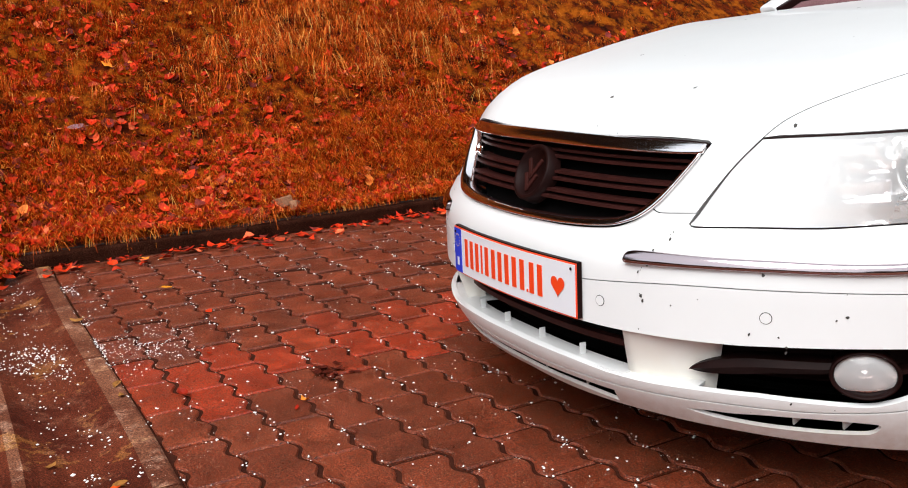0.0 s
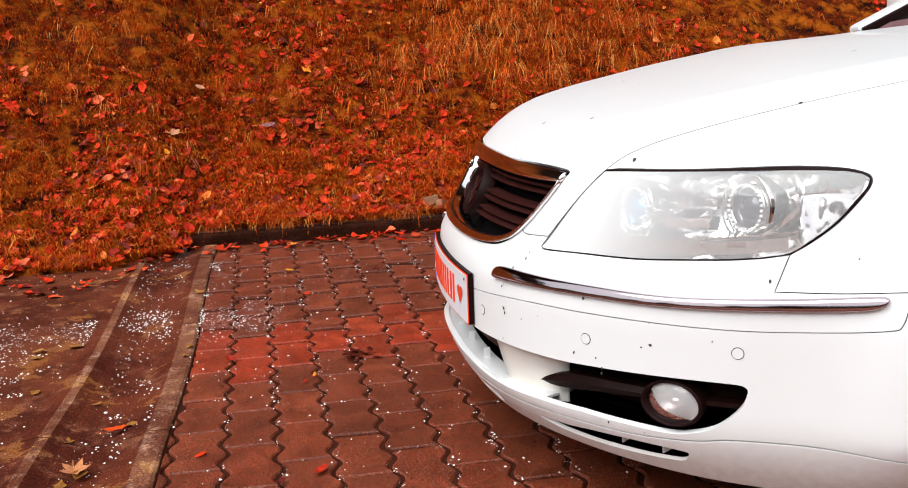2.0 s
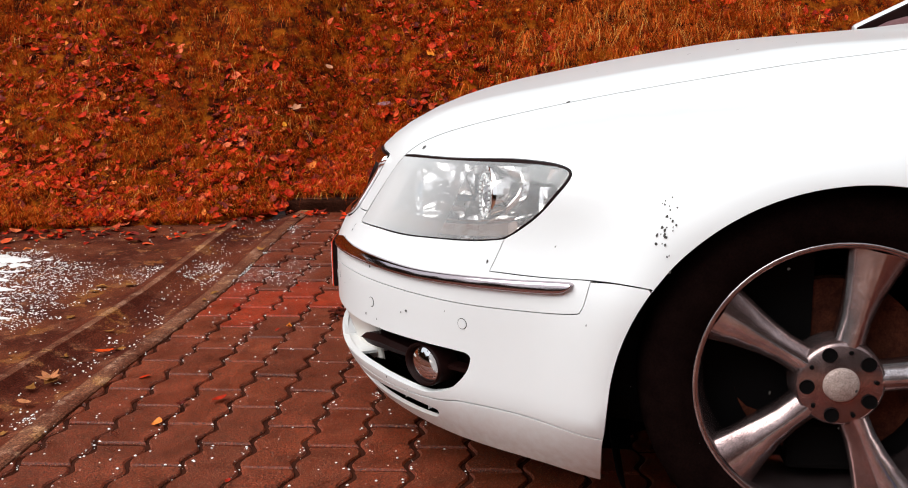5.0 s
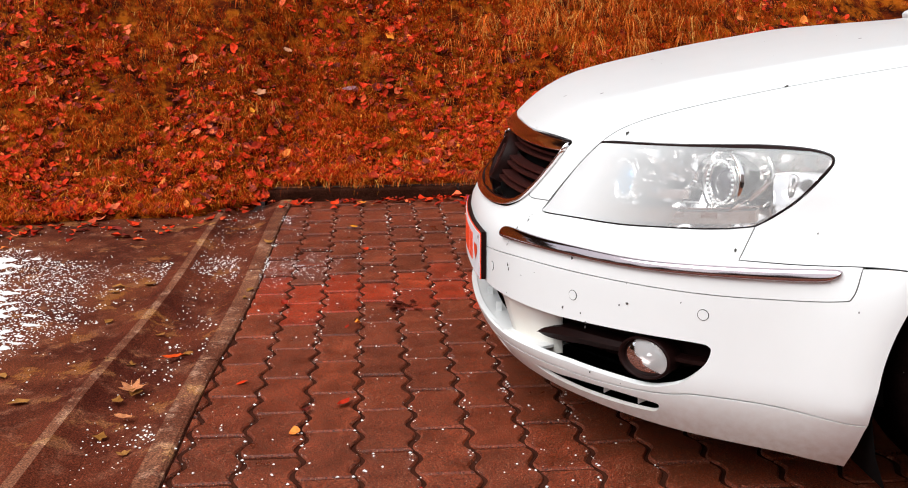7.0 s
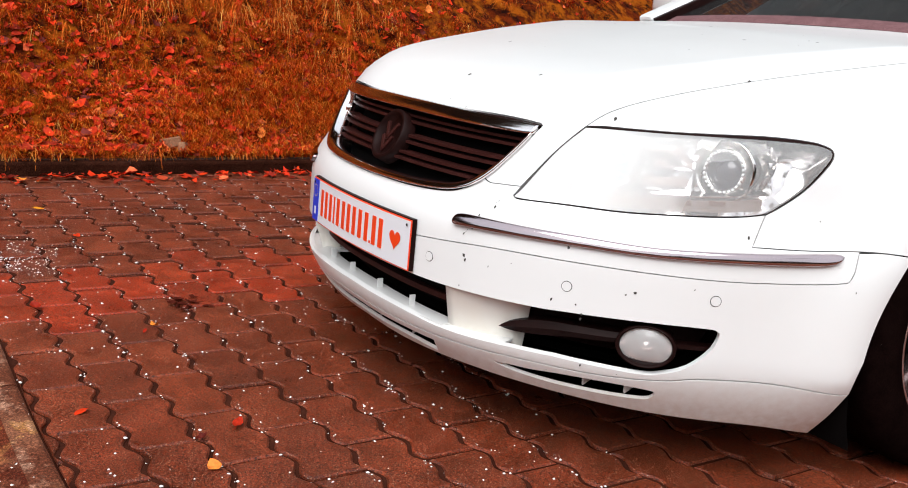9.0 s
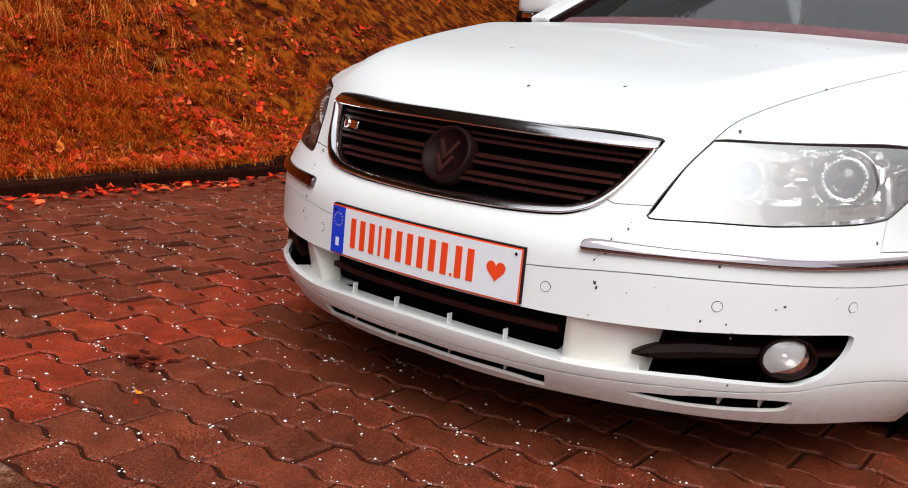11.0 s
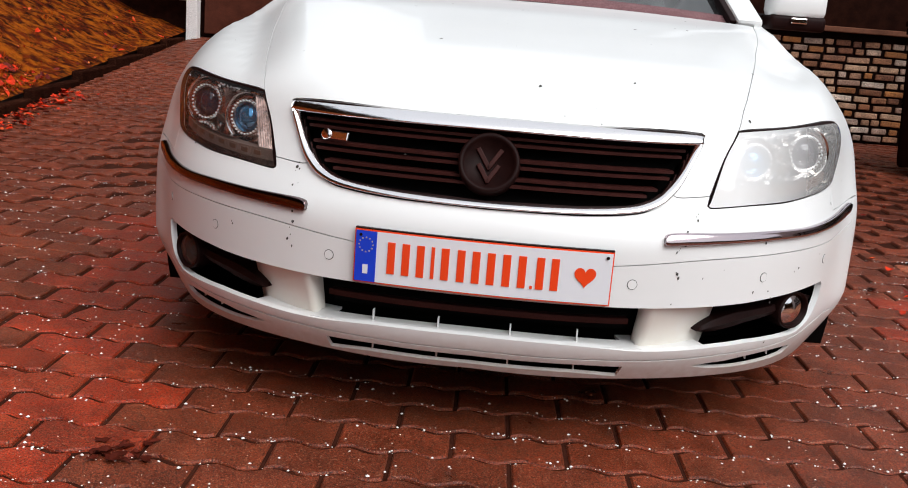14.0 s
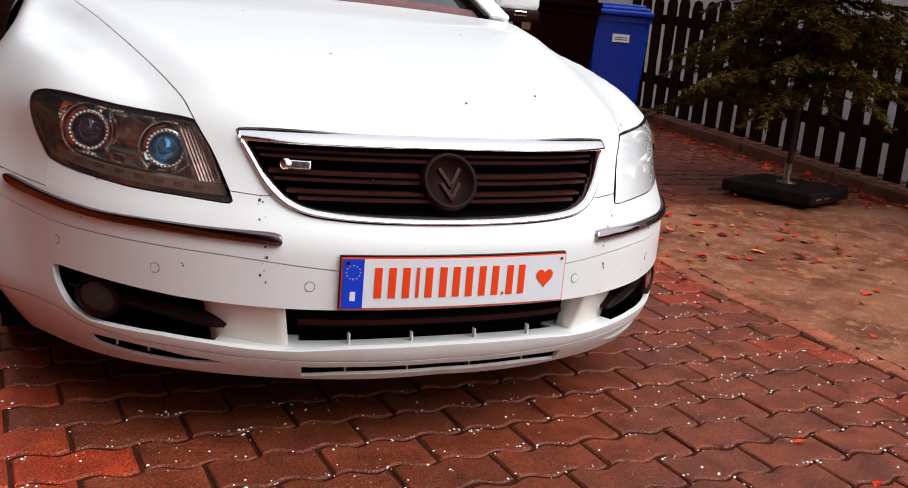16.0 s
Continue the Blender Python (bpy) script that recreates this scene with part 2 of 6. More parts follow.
EARTH = grained("far_ground", (0.0286, 0.0118, 0.0064), (0.0442, 0.0189, 0.0088), 0.8, 0.95, 0.5, 60.0)


def stained(name, a, b, stain, salt, rough=0.75):
    """Weathered concrete: two tones, ochre stains and pale salty scuffs, with grit."""
    m = material(name, a, rough, spec=0.07)
    n1, n2, n3 = noise_of(m, 2.6, 6, 0.65, "World"), noise_of(m, 5.5, 5, 0.7, "World"), noise_of(m, 230.0, 3, 0.7, "World")
    n4 = noise_of(m, 11.0, 8, 0.75, "World")
    c = ramp_of(m, n1.outputs["Fac"], [(0.42, a), (0.56, b)]).outputs["Color"]
    c = mixed(m, ramp_of(m, n2.outputs["Fac"], [(0.57, (0, 0, 0)), (0.60, (0.85,) * 3)]).outputs["Color"], c, stain)
    c = mixed(m, ramp_of(m, n4.outputs["Fac"], [(0.51, (0, 0, 0)), (0.63, (0.75,) * 3)]).outputs["Color"], c, salt)
    g = ramp_of(m, n3.outputs["Fac"], [(0.32, (0.28,) * 3), (0.55, (1.0,) * 3), (0.68, (2.1,) * 3)])
    link(m, mixed(m, 1.0, c, g.outputs["Color"], "MULTIPLY"), base_of(m))
    bumped(m, n3.outputs["Fac"], 0.6, 0.003)
    return m


SLAB = stained("gutter_concrete", (0.0684, 0.0129, 0.0062), (0.1237, 0.0271, 0.0118), (0.2593, 0.0920, 0.0177), (0.2122, 0.0777, 0.0424))
SLAB_PALE = stained("gutter_rim", (0.1222, 0.0374, 0.0194), (0.2156, 0.0834, 0.0445), (0.3737, 0.1654, 0.0431), (0.4312, 0.2372, 0.1581))
YARD = stained("worn_concrete", (0.0689, 0.0142, 0.0067), (0.1452, 0.0358, 0.0148), (0.2460, 0.0838, 0.0148), (0.2214, 0.0811, 0.0443))
KERBSTONE = piece_material("kerb_concrete", [(0.0, (0.0187, 0.0057, 0.0035)), (1.0, (0.0287, 0.0090, 0.0052))], 0.95, spec=0.0, grit_most=0.12)
COBBLE = piece_material("cobble", [(0.0, (0.2271, 0.0560, 0.0236)), (1.0, (0.3207, 0.0824, 0.0346))], 0.75)
ICE = material("hail", (0.84, 0.82, 0.79), 0.40)
SOD = grained("bank_sod", (0.0115, 0.0016, 0.0003), (0.1409, 0.0171, 0.0008), 11.0, 0.95, 0.9, 90.0, 0.0, (0.38, 0.64), 0.012)
moss = noise_of(SOD, 8.0, 5, 0.7, "World")
under = base_of(SOD).links[0].from_socket
link(SOD, mixed(SOD, ramp_of(SOD, moss.outputs["Fac"], [(0.46, (0, 0, 0)), (0.60, (0.9,) * 3)]).outputs["Color"], under, (0.33, 0.078, 0.0025)), base_of(SOD))


def island_material(name, stops, rough=0.6, grain=60.0, spec=0.06):
    m = material(name, stops[0][1], rough, spec=spec)
    geo = m.node_tree.nodes.new("ShaderNodeNewGeometry")
    tone = ramp_of(m, geo.outputs["Random Per Island"], stops)
    n = noise_of(m, grain, 3, 0.6, "World")
    g = ramp_of(m, n.outputs["Fac"], [(0.3, (0.65,) * 3), (0.7, (1.2,) * 3)])
    link(m, mixed(m, 1.0, tone.outputs["Color"], g.outputs["Color"], "MULTIPLY"), base_of(m))
    return m


LEAF = island_material("fallen_leaf", [(0.0, (0.4878, 0.0184, 0.0049)), (0.16, (0.7400, 0.0468, 0.0070)), (0.32, (0.1935, 0.0114, 0.0041)), (0.46, (0.7064, 0.0425, 0.0070)), (0.58, (0.5045, 0.0212, 0.0055)), (0.70, (0.0874, 0.0088, 0.0049)), (0.82, (0.2018, 0.0255, 0.0181)), (0.91, (0.7064, 0.0921, 0.0251)), (0.97, (0.8073, 0.1771, 0.0696)), (1.0, (0.8550, 0.2834, 0.0251))], 0.5, spec=0.10)
GRASS = island_material("dry_grass", [(0.0, (0.1595, 0.0236, 0.0016)), (0.3, (0.4328, 0.0452, 0.0030)), (0.6, (0.7518, 0.0869, 0.0060)), (0.78, (0.3645, 0.1015, 0.0046)), (0.92, (0.7518, 0.1903, 0.0114)), (1.0, (0.8550, 0.3442, 0.0428))], 0.6)
STRAW = island_material("golden_grass", [(0.0, (0.1575, 0.0180, 0.0017)), (0.30, (0.4529, 0.0545, 0.0041)), (0.6, (0.8268, 0.1287, 0.0106)), (0.85, (0.8550, 0.2640, 0.0297)), (1.0, (0.8550, 0.5609, 0.1485))], 0.6)
PINE = island_material("spruce_needles", [(0.0, (0.0200, 0.0119, 0.0020)), (0.5, (0.0525, 0.0325, 0.0042)), (0.85, (0.1063, 0.0675, 0.0072)), (1.0, (0.1875, 0.1125, 0.0125))], 0.6)

rng = random.Random(7)


# ---- the ground: one sheet to the horizon ----
def spread(lo, hi, step, far, n):
    mid = list(np.arange(lo, hi + 1e-6, step))
    out = [hi + (far - hi) * (i / n) ** 2.5 for i in range(1, n + 1)]
    return [lo - (o - hi) for o in reversed(out)] + mid + out


xs, ys = spread(-3.2, 6.0, 0.2, 400, 16), spread(-3.0, 10.0, 0.25, 400, 16)
verts = [(x, y, level(min(max(x, -3.2), 6), min(max(y, -4), 11)) - .06 - (.10 if x < -2.6 else 0)) for y in ys for x in xs]
k = len(xs)
ground = part("ground", raw("ground", verts, [(r * k + c, r * k + c + 1, r * k + k + c + 1, r * k + k + c) for r in range(len(ys) - 1) for c in range(k - 1)], True), EARTH)
tagged(ground, "dark earth below the paving and beyond it", "ground", kind="structure")
verts, faces = [], []
bx, by = np.arange(-2.7, 6.3, .15), np.arange(-.75, 10, .15)
for y in by:
    for x in bx:
        verts.append((x, y, level(x, y) - .0060))
k = len(bx)
joint_bed = part("joint_bed", raw("bed", verts, [(r * k + c, r * k + c + 1, r * k + k + c + 1, r * k + k + c) for r in range(len(by) - 1) for c in range(k - 1)], True), BED)
tagged(joint_bed, "dark damp soil in the joints of the paving", "ground", kind="structure")

# ---- grass bank ----
xs = np.concatenate([np.arange(-1.76, -4.6, -.06), np.arange(-4.6, -16, -.4)])
ys = np.concatenate([np.arange(-9, -3.2, .4), np.arange(-3.2, 5.0, .07), np.arange(5.0, 14, .4)])


def rough_bank(x, y):
    edge = verge_x(y)
    far = min(1.0, max(0.0, (edge - x) / .15))
    d = edge - x
    tussocks = smoothstep(-.55, .25, y) * (1 - smoothstep(2.0, 3.2, y)) * (.115 * math.exp(-((d - 1.32) / .30) ** 2) - .045 * math.exp(-((d - .86) / .14) ** 2)) * (.75 + .5 * noise.noise((y * 3.1, 0, 2)))
    return bank(x, y) + tussocks + far * (.070 * noise.noise((x * 2.4, y * 2.4, 1)) + .034 * noise.noise((x * 6.5, y * 6.5, 4)))


verts, faces = [], []
for y in ys:
    for x in xs:
        limit = verge_x(y) + (.005 if y > -.9 else 0)
        px = min(x, limit)
        verts.append((px, y, rough_bank(px, y) - (.03 if px == limit and y < -.9 else 0)))
k = len(xs)
sod = part("grass_bank", raw("bank", verts, [(r * k + c + 1, r * k + c, r * k + k + c, r * k + k + c + 1) for r in range(len(ys) - 1) for c in range(k - 1)], True), SOD)
tagged(sod, "steep bank of mossy turf and dead grass", "bank", kind="structure")


def leaf_mesh(size, r):
    """A curled leaf, pointed at both ends or blunt and lobed, as points and faces round its own middle."""
    n, lobed = 10, r.random() < .35
    slim, curl, fold = r.uniform(.45, .85), r.uniform(-.6, 1.0), r.uniform(0, .5)
    pts = [(0, 0, 0)]
    for i in range(n):
        a = 2 * math.pi * i / n
        rad = size * r.uniform(.86, 1.1) * ((1.0 if i % 2 == 0 else .68) if lobed else 1 - .16 * abs(math.sin(2 * a)))
        x, y = rad * math.cos(a), rad * math.sin(a) * slim
        pts.append((x, y, curl * x * x / size * .7 + fold * abs(y) + r.uniform(-.06, .06) * size))
    return pts, [(0, 1 + i, 1 + (i + 1) % n) for i in range(n)]


def strew(count, place, sizes, seed, tilt=28):
    r = random.Random(seed)
    verts, faces = [], []
    for _ in range(count):
        got = place(r)
        if got is None:
            continue
        x, y, z, lean = got
        pts, fs = leaf_mesh(r.uniform(*sizes), r)
        m = pose(x, y, z, r.uniform(-tilt, tilt), r.uniform(-tilt, tilt) + lean, 0) @ pose(0, 0, 0, 0, 0, r.uniform(0, 360))
        k = len(verts)
        verts += [m @ Vector(p) for p in pts]
        faces += [tuple(k + i for i in f) for f in fs]
    return raw("leaves", verts, faces)


def on_bank(r):
    y = r.uniform(-3.4, 4.6) if r.random() < .8 else r.uniform(-8, 9)
    d = r.random() ** 1.5 * 3.0
    x = verge_x(y) - .02 - d
    if noise.noise((x * 2.1, y * 2.1, 8)) - .22 * smoothstep(.6, 1.5, d) < r.uniform(-.50, .28) or r.random() < .8 * smoothstep(1.2, 3.2, y):
        return None
    return x, y, rough_bank(x, y) + r.uniform(.006, .03), 26


tagged(part("bank_leaves", strew(25000, on_bank, (.008, .024), 3, 34), LEAF), "small red and brown fallen leaves over the bank", "leaves", kind="stuff")
tagged(part("large_leaves", strew(11000, on_bank, (.016, .042), 13, 36), LEAF), "large red, pink and yellow fallen leaves on the bank", "leaves", kind="stuff")


def tufts(count, seed, lengths=(.025, .070), blades=(8, 15), need=(-1.5, -.25), wide=(.0008, .0016), bend=((0, 0), (.5, .70), (1.0, .50))):
    r = random.Random(seed)
    verts, faces = [], []
    for _ in range(count):
        y = r.uniform(-3.4, 4.6) if r.random() < .85 else r.uniform(-7, 8)
        x = verge_x(y) - .015 - r.random() ** 1.2 * 2.8
        thick = noise.noise((x * 1.1, y * 1.1, 3))
        if thick < r.uniform(*need) or r.random() < .92 * smoothstep(1.2, 3.2, y):
            continue
        z = rough_bank(x, y) - .005
        long = r.uniform(*lengths) + max(0, thick) * .08
        droop = r.uniform(.8, 1.9)
        for _ in range(r.randint(*blades)):
            a, h = r.uniform(0, 2 * math.pi), long * r.uniform(.55, 1.15)
            out = h * droop * r.uniform(.3, .9)
            bx, by = x + r.uniform(-.025, .025), y + r.uniform(-.025, .025)
            dx, dy = math.cos(a) + .75, math.sin(a)
            w = r.uniform(*wide)
            px, py = -dy * w, dx * w
            k = len(verts)
            for t, lift in bend:
                q = 1 - t * .85
                cx, cy, cz = bx + dx * out * t, by + dy * out * t, z + h * lift
                verts += [(cx - px * q, cy - py * q, cz), (cx + px * q, cy + py * q, cz)]
            faces += [(k + 2 * i, k + 2 * i + 1, k + 2 * i + 3, k + 2 * i + 2) for i in range(len(bend) - 1)]
    return raw("tufts", verts, faces)


tagged(part("bank_grass", tufts(23000, 5), GRASS), "short dead grass and moss on the bank", "grass", kind="stuff")


GOLDEN = [(.85, 1.31), (1.22, 1.43), (1.23, 1.10), (.57, 1.36), (1.54, 1.24), (.66, 1.52), (1.17, 1.62), (1.90, 1.50), (.25, 1.20), (1.75, 1.05)]
SINGLE = [(-1.36, 1.13), (-1.11, 1.12), (-.96, 1.48), (-1.02, .78), (-.62, .80), (-1.15, .62), (-1.50, 1.52), (-.35, 1.02), (-1.95, 1.30), (.10, .60), (-.80, 1.20), (.45, .55), (-.15, 1.55), (.95, .50)]


def tussock_grass(seed):
    """Arching tufts: thick on the tussocks, single ones scattered, a short fringe behind the kerb."""
    r = random.Random(seed)
    spots = []
    for y, d in GOLDEN:
        spots += [(y + r.gauss(0, .17), d + r.gauss(0, .12), r.uniform(.10, .20), r.randint(18, 30)) for _ in range(21)]
    for y, d in SINGLE:
        spots += [(y + r.gauss(0, .035), d + r.gauss(0, .03), r.uniform(.09, .15), r.randint(14, 22)) for _ in range(3)]
    for _ in range(420):
        spots.append((r.uniform(-.9, 2.6), abs(r.gauss(.02, .13)), r.uniform(.04, .10), r.randint(8, 16)))
    for _ in range(900):
        spots.append((r.uniform(-3.2, 4.0), r.uniform(.1, 2.4), r.uniform(.05, .13), r.randint(8, 16)))
    verts, faces = [], []
    for y, d, long, count in spots:
        x = verge_x(y) - .015 - max(0, d)
        z = rough_bank(x, y) - .006
        for _ in range(count):
            a, h = r.gauss(0, 1.15), long * r.uniform(.55, 1.15)
            out, w = h * r.uniform(.5, 1.25), r.uniform(.0009, .0021)
            bx, by = x + r.uniform(-.022, .022), y + r.uniform(-.022, .022)
            dx, dy = math.cos(a), math.sin(a)
            k = len(verts)
            for t, lift in ((0, 0), (.22, .34), (.50, .40), (.78, .18), (1.0, -.16)):
                q = 1 - t * .8
                cx, cy, cz = bx + dx * out * t, by + dy * out * t, z + h * lift - .30 * out * t
                verts += [(cx + dy * w * q, cy - dx * w * q, cz), (cx - dy * w * q, cy + dx * w * q, cz)]
            faces += [(k + 2 * i, k + 2 * i + 1, k + 2 * i + 3, k + 2 * i + 2) for i in range(4)]
    return raw("tussocks", verts, faces)


tagged(part("grass_tufts", tussock_grass(6), STRAW), "long golden tufts of drooping dead grass", "grass", kind="stuff")


# ---- kerb ----
def stone(name, length, width, height, mat, parent, m, chamfer=.012, seed=0):
    bm = bmesh.new()
    box(bm, (-length / 2, -width / 2, -height), (length / 2, width / 2, 0), chamfer)
    ob = part(name, bm, mat, parent)
    ob.matrix_basis = m
    return ob


kerb = thing("kerb", "row of low dark concrete kerb stones at the bank", "kerb", kind="structure")
y = -.93
while y < 9:
    n = y + .995
    x0, x1 = kerb_x(y), kerb_x(n)
    jog = rng.uniform(-.012, .012)
    stone("kerb_stone", .985, .075, .20, KERBSTONE, kerb, pose((x0 + x1) / 2 - .037 + jog, (y + n) / 2, level((x0 + x1) / 2, (y + n) / 2) + .058 + rng.uniform(-.005, .005), math.degrees(math.atan2(level(x1, n) - level(x0, y), 1)) * 0, 0, 90 + math.degrees(math.atan2(x0 - x1, .995))))
    y = n

# ---- gutter stones and the worn concrete beyond them ----
GUTTER = [(-.700, -.05), (-.704, -.003), (-.712, .002), (-.760, .002), (-.785, -.008), (-.845, -.026), (-.905, -.028), (-.962, -.010), (-.992, .008), (-1.018, .010), (-1.062, .001), (-1.066, -.05)]
gutter = thing("gutter", "strip of hollowed concrete gutter stones, stained and gritty", "gutter", kind="structure")
x = -3.15
while x < 7.8:
    verts, faces = [], []
    for j in range(5):
        px = -.497 + .994 * j / 4
        for gy, gz in GUTTER:
            wx = x + .5 + px
            verts.append((px, gy - .075 * smoothstep(-.2, -2.4, wx) + .05 * smoothstep(-.2, 1.2, wx), gz + level(wx, gy) + .004))
    k = len(GUTTER)
    for j in range(4):
        faces += [(j * k + q, j * k + q + 1, j * k + k + q + 1, j * k + k + q) for q in range(k - 1)]
    faces += [tuple(range(k)), tuple(4 * k + q for q in reversed(range(k)))]
    ob = part("gutter_stone", raw("gutter_stone", verts, faces), SLAB, gutter)
    ob.data.materials.append(SLAB_PALE)
    for i, f in enumerate(ob.data.polygons):
        f.material_index = 1 if i < 4 * (k - 1) and i % (k - 1) in (0, 1, 2, 8) else 0
    ob.matrix_basis = pose(x + .5, 0, 0)
    x += 1.0
verts = []
yx, yy = np.arange(-2.8, 8.2, .1), np.arange(-4.6, -1.0, .1)
for v in yy:
    for u in yx:
        v2 = -1.060 - .075 * smoothstep(-.2, -2.4, u) + .05 * smoothstep(-.2, 1.2, u) if v > -1.12 else v
        verts.append((u, v2, level(u, v) + .004 + .004 * noise.noise((u * 3, v * 3, 2))))
k = len(yx)
tagged(part("concrete_yard", raw("yard", verts, [(r * k + c, r * k + c + 1, r * k + k + c + 1, r * k + k + c) for r in range(len(yy) - 1) for c in range(k - 1)], True), YARD), "worn stained concrete with melting hail on it", "concrete", kind="structure")

# ---- hail: loose grains in the joints and melting heaps ----
ico = bmesh.new()
bmesh.ops.create_icosphere(ico, subdivisions=1, radius=1.0)
ico.verts.index_update()
ICO_V, ICO_F = [tuple(v.co) for v in ico.verts], [tuple(v.index for v in f.verts) for f in ico.faces]
ico.free()


OCTA_V = [(1, 0, 0), (.3, .95, 0), (-.8, .6, 0), (-.8, -.6, 0), (.3, -.95, 0), (0, 0, 1), (0, 0, -1)]
OCTA_F = [(i, (i + 1) % 5, 5) for i in range(5)] + [((i + 1) % 5, i, 6) for i in range(5)]


def grains(spots):
    verts, faces = [], []
    rr = random.Random(len(spots))
    for x, y, z, s in spots:
        k = len(verts)
        verts += [(x + s * a * rr.uniform(.6, 1.35), y + s * b * rr.uniform(.6, 1.35), z + s * .7 * c) for a, b, c in OCTA_V]
        faces += [tuple(k + i for i in f) for f in OCTA_F]
    return raw("grains", verts, faces)


LENGTH, WIDE, TURN, LAY_U, LAY_V = .241, .1265, radians(3.0), -.031, .079


def lay(u, v):
    """A place in the rows of pavers, which lie a little askew, as x, y."""
    u, v = u + LAY_U, v + LAY_V
    return u * math.cos(TURN) - v * math.sin(TURN), u * math.sin(TURN) + v * math.cos(TURN)


def to_joint(x, y, slack, rr):
    """The nearest long joint to a place, give or take slack."""
    u = x * math.cos(TURN) + y * math.sin(TURN) - LAY_U
    v = -x * math.sin(TURN) + y * math.cos(TURN) - LAY_V
    return lay(u, round(v / WIDE) * WIDE - .0105 * math.sin(4 * math.pi * u / LENGTH) + rr.uniform(-slack, slack))


def drift(x, y, a, b):
    """How far a spot lies inside the drift of hail on the yard: 0 outside, 1 well within."""
    return smoothstep(a, b, -1.12 + .41 * x - y) * math.exp(-((x + .85 + .12 * noise.noise((y * 2.3, 1, 5))) / .62) ** 4 - ((y + 1.75) / .62) ** 4)


r = random.Random(11)
spots = []
for _ in range(11500):
    x, y = r.uniform(-2.3, 2.6), r.uniform(-1.1, 2.4) if r.random() < .85 else r.uniform(2.4, 5)
    if abs(x) < .85 and y > .35:
        continue
    if r.random() < .55 and y > -.6:
        x, y = to_joint(x, y, .008, r)
    spots.append((x, y, level(x, y) - .001 + (.004 - .018 * smoothstep(.16, .05, abs(y + .88)) if y < -.70 else 0), r.choice((.0009, .0010, .0013, .0016, .0020, .0026)) * r.uniform(.8, 1.25)))
for _ in range(420):
    x, y = r.gauss(-1.19, .10), r.choice((r.gauss(-.66, .05), r.gauss(-.54, .05), r.uniform(-.95, -.45)))
    spots.append((x, y, level(x, y) + .002, r.uniform(.0012, .0030)))
for _ in range(2300):
    x, y = r.uniform(-2.3, 2.6), r.uniform(-.7, 2.4)
    if abs(x) < .85 and y > .35:
        continue
    if r.random() < .6 and y > -.6:
        x, y = to_joint(x, y, .008, r)
    spots.append((x, y, level(x, y) + .001, r.uniform(.0022, .0044)))
tagged(part("hail_grains", grains(spots), ICE), "white hail grains scattered over the paving", "hail", kind="stuff")
spots = []
for _ in range(34000):
    x, y = r.uniform(-2.1, .8), r.uniform(-2.6, -.72)
    h = noise.noise((x * 1.7, y * 2.2, 6)) + .8 * noise.noise((x * 6, y * 6, 9)) + .8 * noise.noise((x * 15, y * 15, 4))
    heap = drift(x, y, -.40, .15) * 1.3
    band = .55 * math.exp(-((x + 1.2) / .22) ** 2)
    if heap + band + h * .75 < .62 + r.uniform(-.30, .15):
        if r.random() > .03:
            continue
    spots.append((x, y, level(x, y) + .004 - (.012 if -1.0 < y < -.78 else 0), r.uniform(.0013, .0040) * (1.5 if r.random() < .06 else 1)))
tagged(part("hail_heaps", grains(spots), ICE), "half-melted heaps of white hail on the concrete", "hail", kind="stuff")


def heap_height(x, y):
    h = noise.noise((x * 1.7, y * 2.2, 6)) + .45 * noise.noise((x * 7, y * 7, 9))
    streak = .9 * math.exp(-((x + 1.34) / .045) ** 2) * smoothstep(-1.25, -1.50, y)
    return (drift(x, y, -.22, .30) * 2.0 + streak + h * .8 + 1.5 * noise.noise((x * 22, y * 13, 3)) + 1.0 * noise.noise((x * 48, y * 30, 5)) - 1.55) * .014


hx, hy = np.arange(-1.95, .5, .012), np.arange(-2.75, -1.1, .012)
verts = [(x, y, level(x, y) + .004 + min(.010, heap_height(x, y)) + .0015 * noise.noise((x * 60, y * 60, 0))) for y in hy for x in hx]
k = len(hx)
faces = [f for rr in range(len(hy) - 1) for c in range(k - 1) for f in [(rr * k + c, rr * k + c + 1, rr * k + k + c + 1, rr * k + k + c)] if max(verts[i][2] - level(verts[i][0], verts[i][1]) for i in f) > .004]
tagged(part("hail_crust", raw("crust", verts, faces, True), ICE), "thin melting crust of white hail", "hail", kind="stuff")

# ---- leaves on the paving ----


def along_kerb(rr):
    y = rr.uniform(-2.2, 4.6)
    x = kerb_x(y) + abs(rr.gauss(0, .10)) + .02 if y > -.95 else verge_x(y) + abs(rr.gauss(0, .22)) - .05
    return x, y, level(x, y) + .010, 0


tagged(part("kerb_leaves", strew(620, along_kerb, (.010, .036), 21, 16), LEAF), "fallen leaves along the foot of the kerb", "leaves", kind="stuff")


def on_paving(rr):
    if rr.random() < .45:
        x, y = rr.uniform(1.6, 4.2), rr.uniform(-.3, 5.0)
    elif rr.random() < .5:
        x, y = rr.uniform(-2.3, 1.4), rr.uniform(-.7, 1.2)
        if rr.random() < .6:
            return None
    else:
        x, y = rr.gauss(3.9, .5), rr.uniform(1.8, 5.5)
    if abs(x) < 1.25 and y > 0:
        return None
    return x, y, level(x, y) + .006, 0


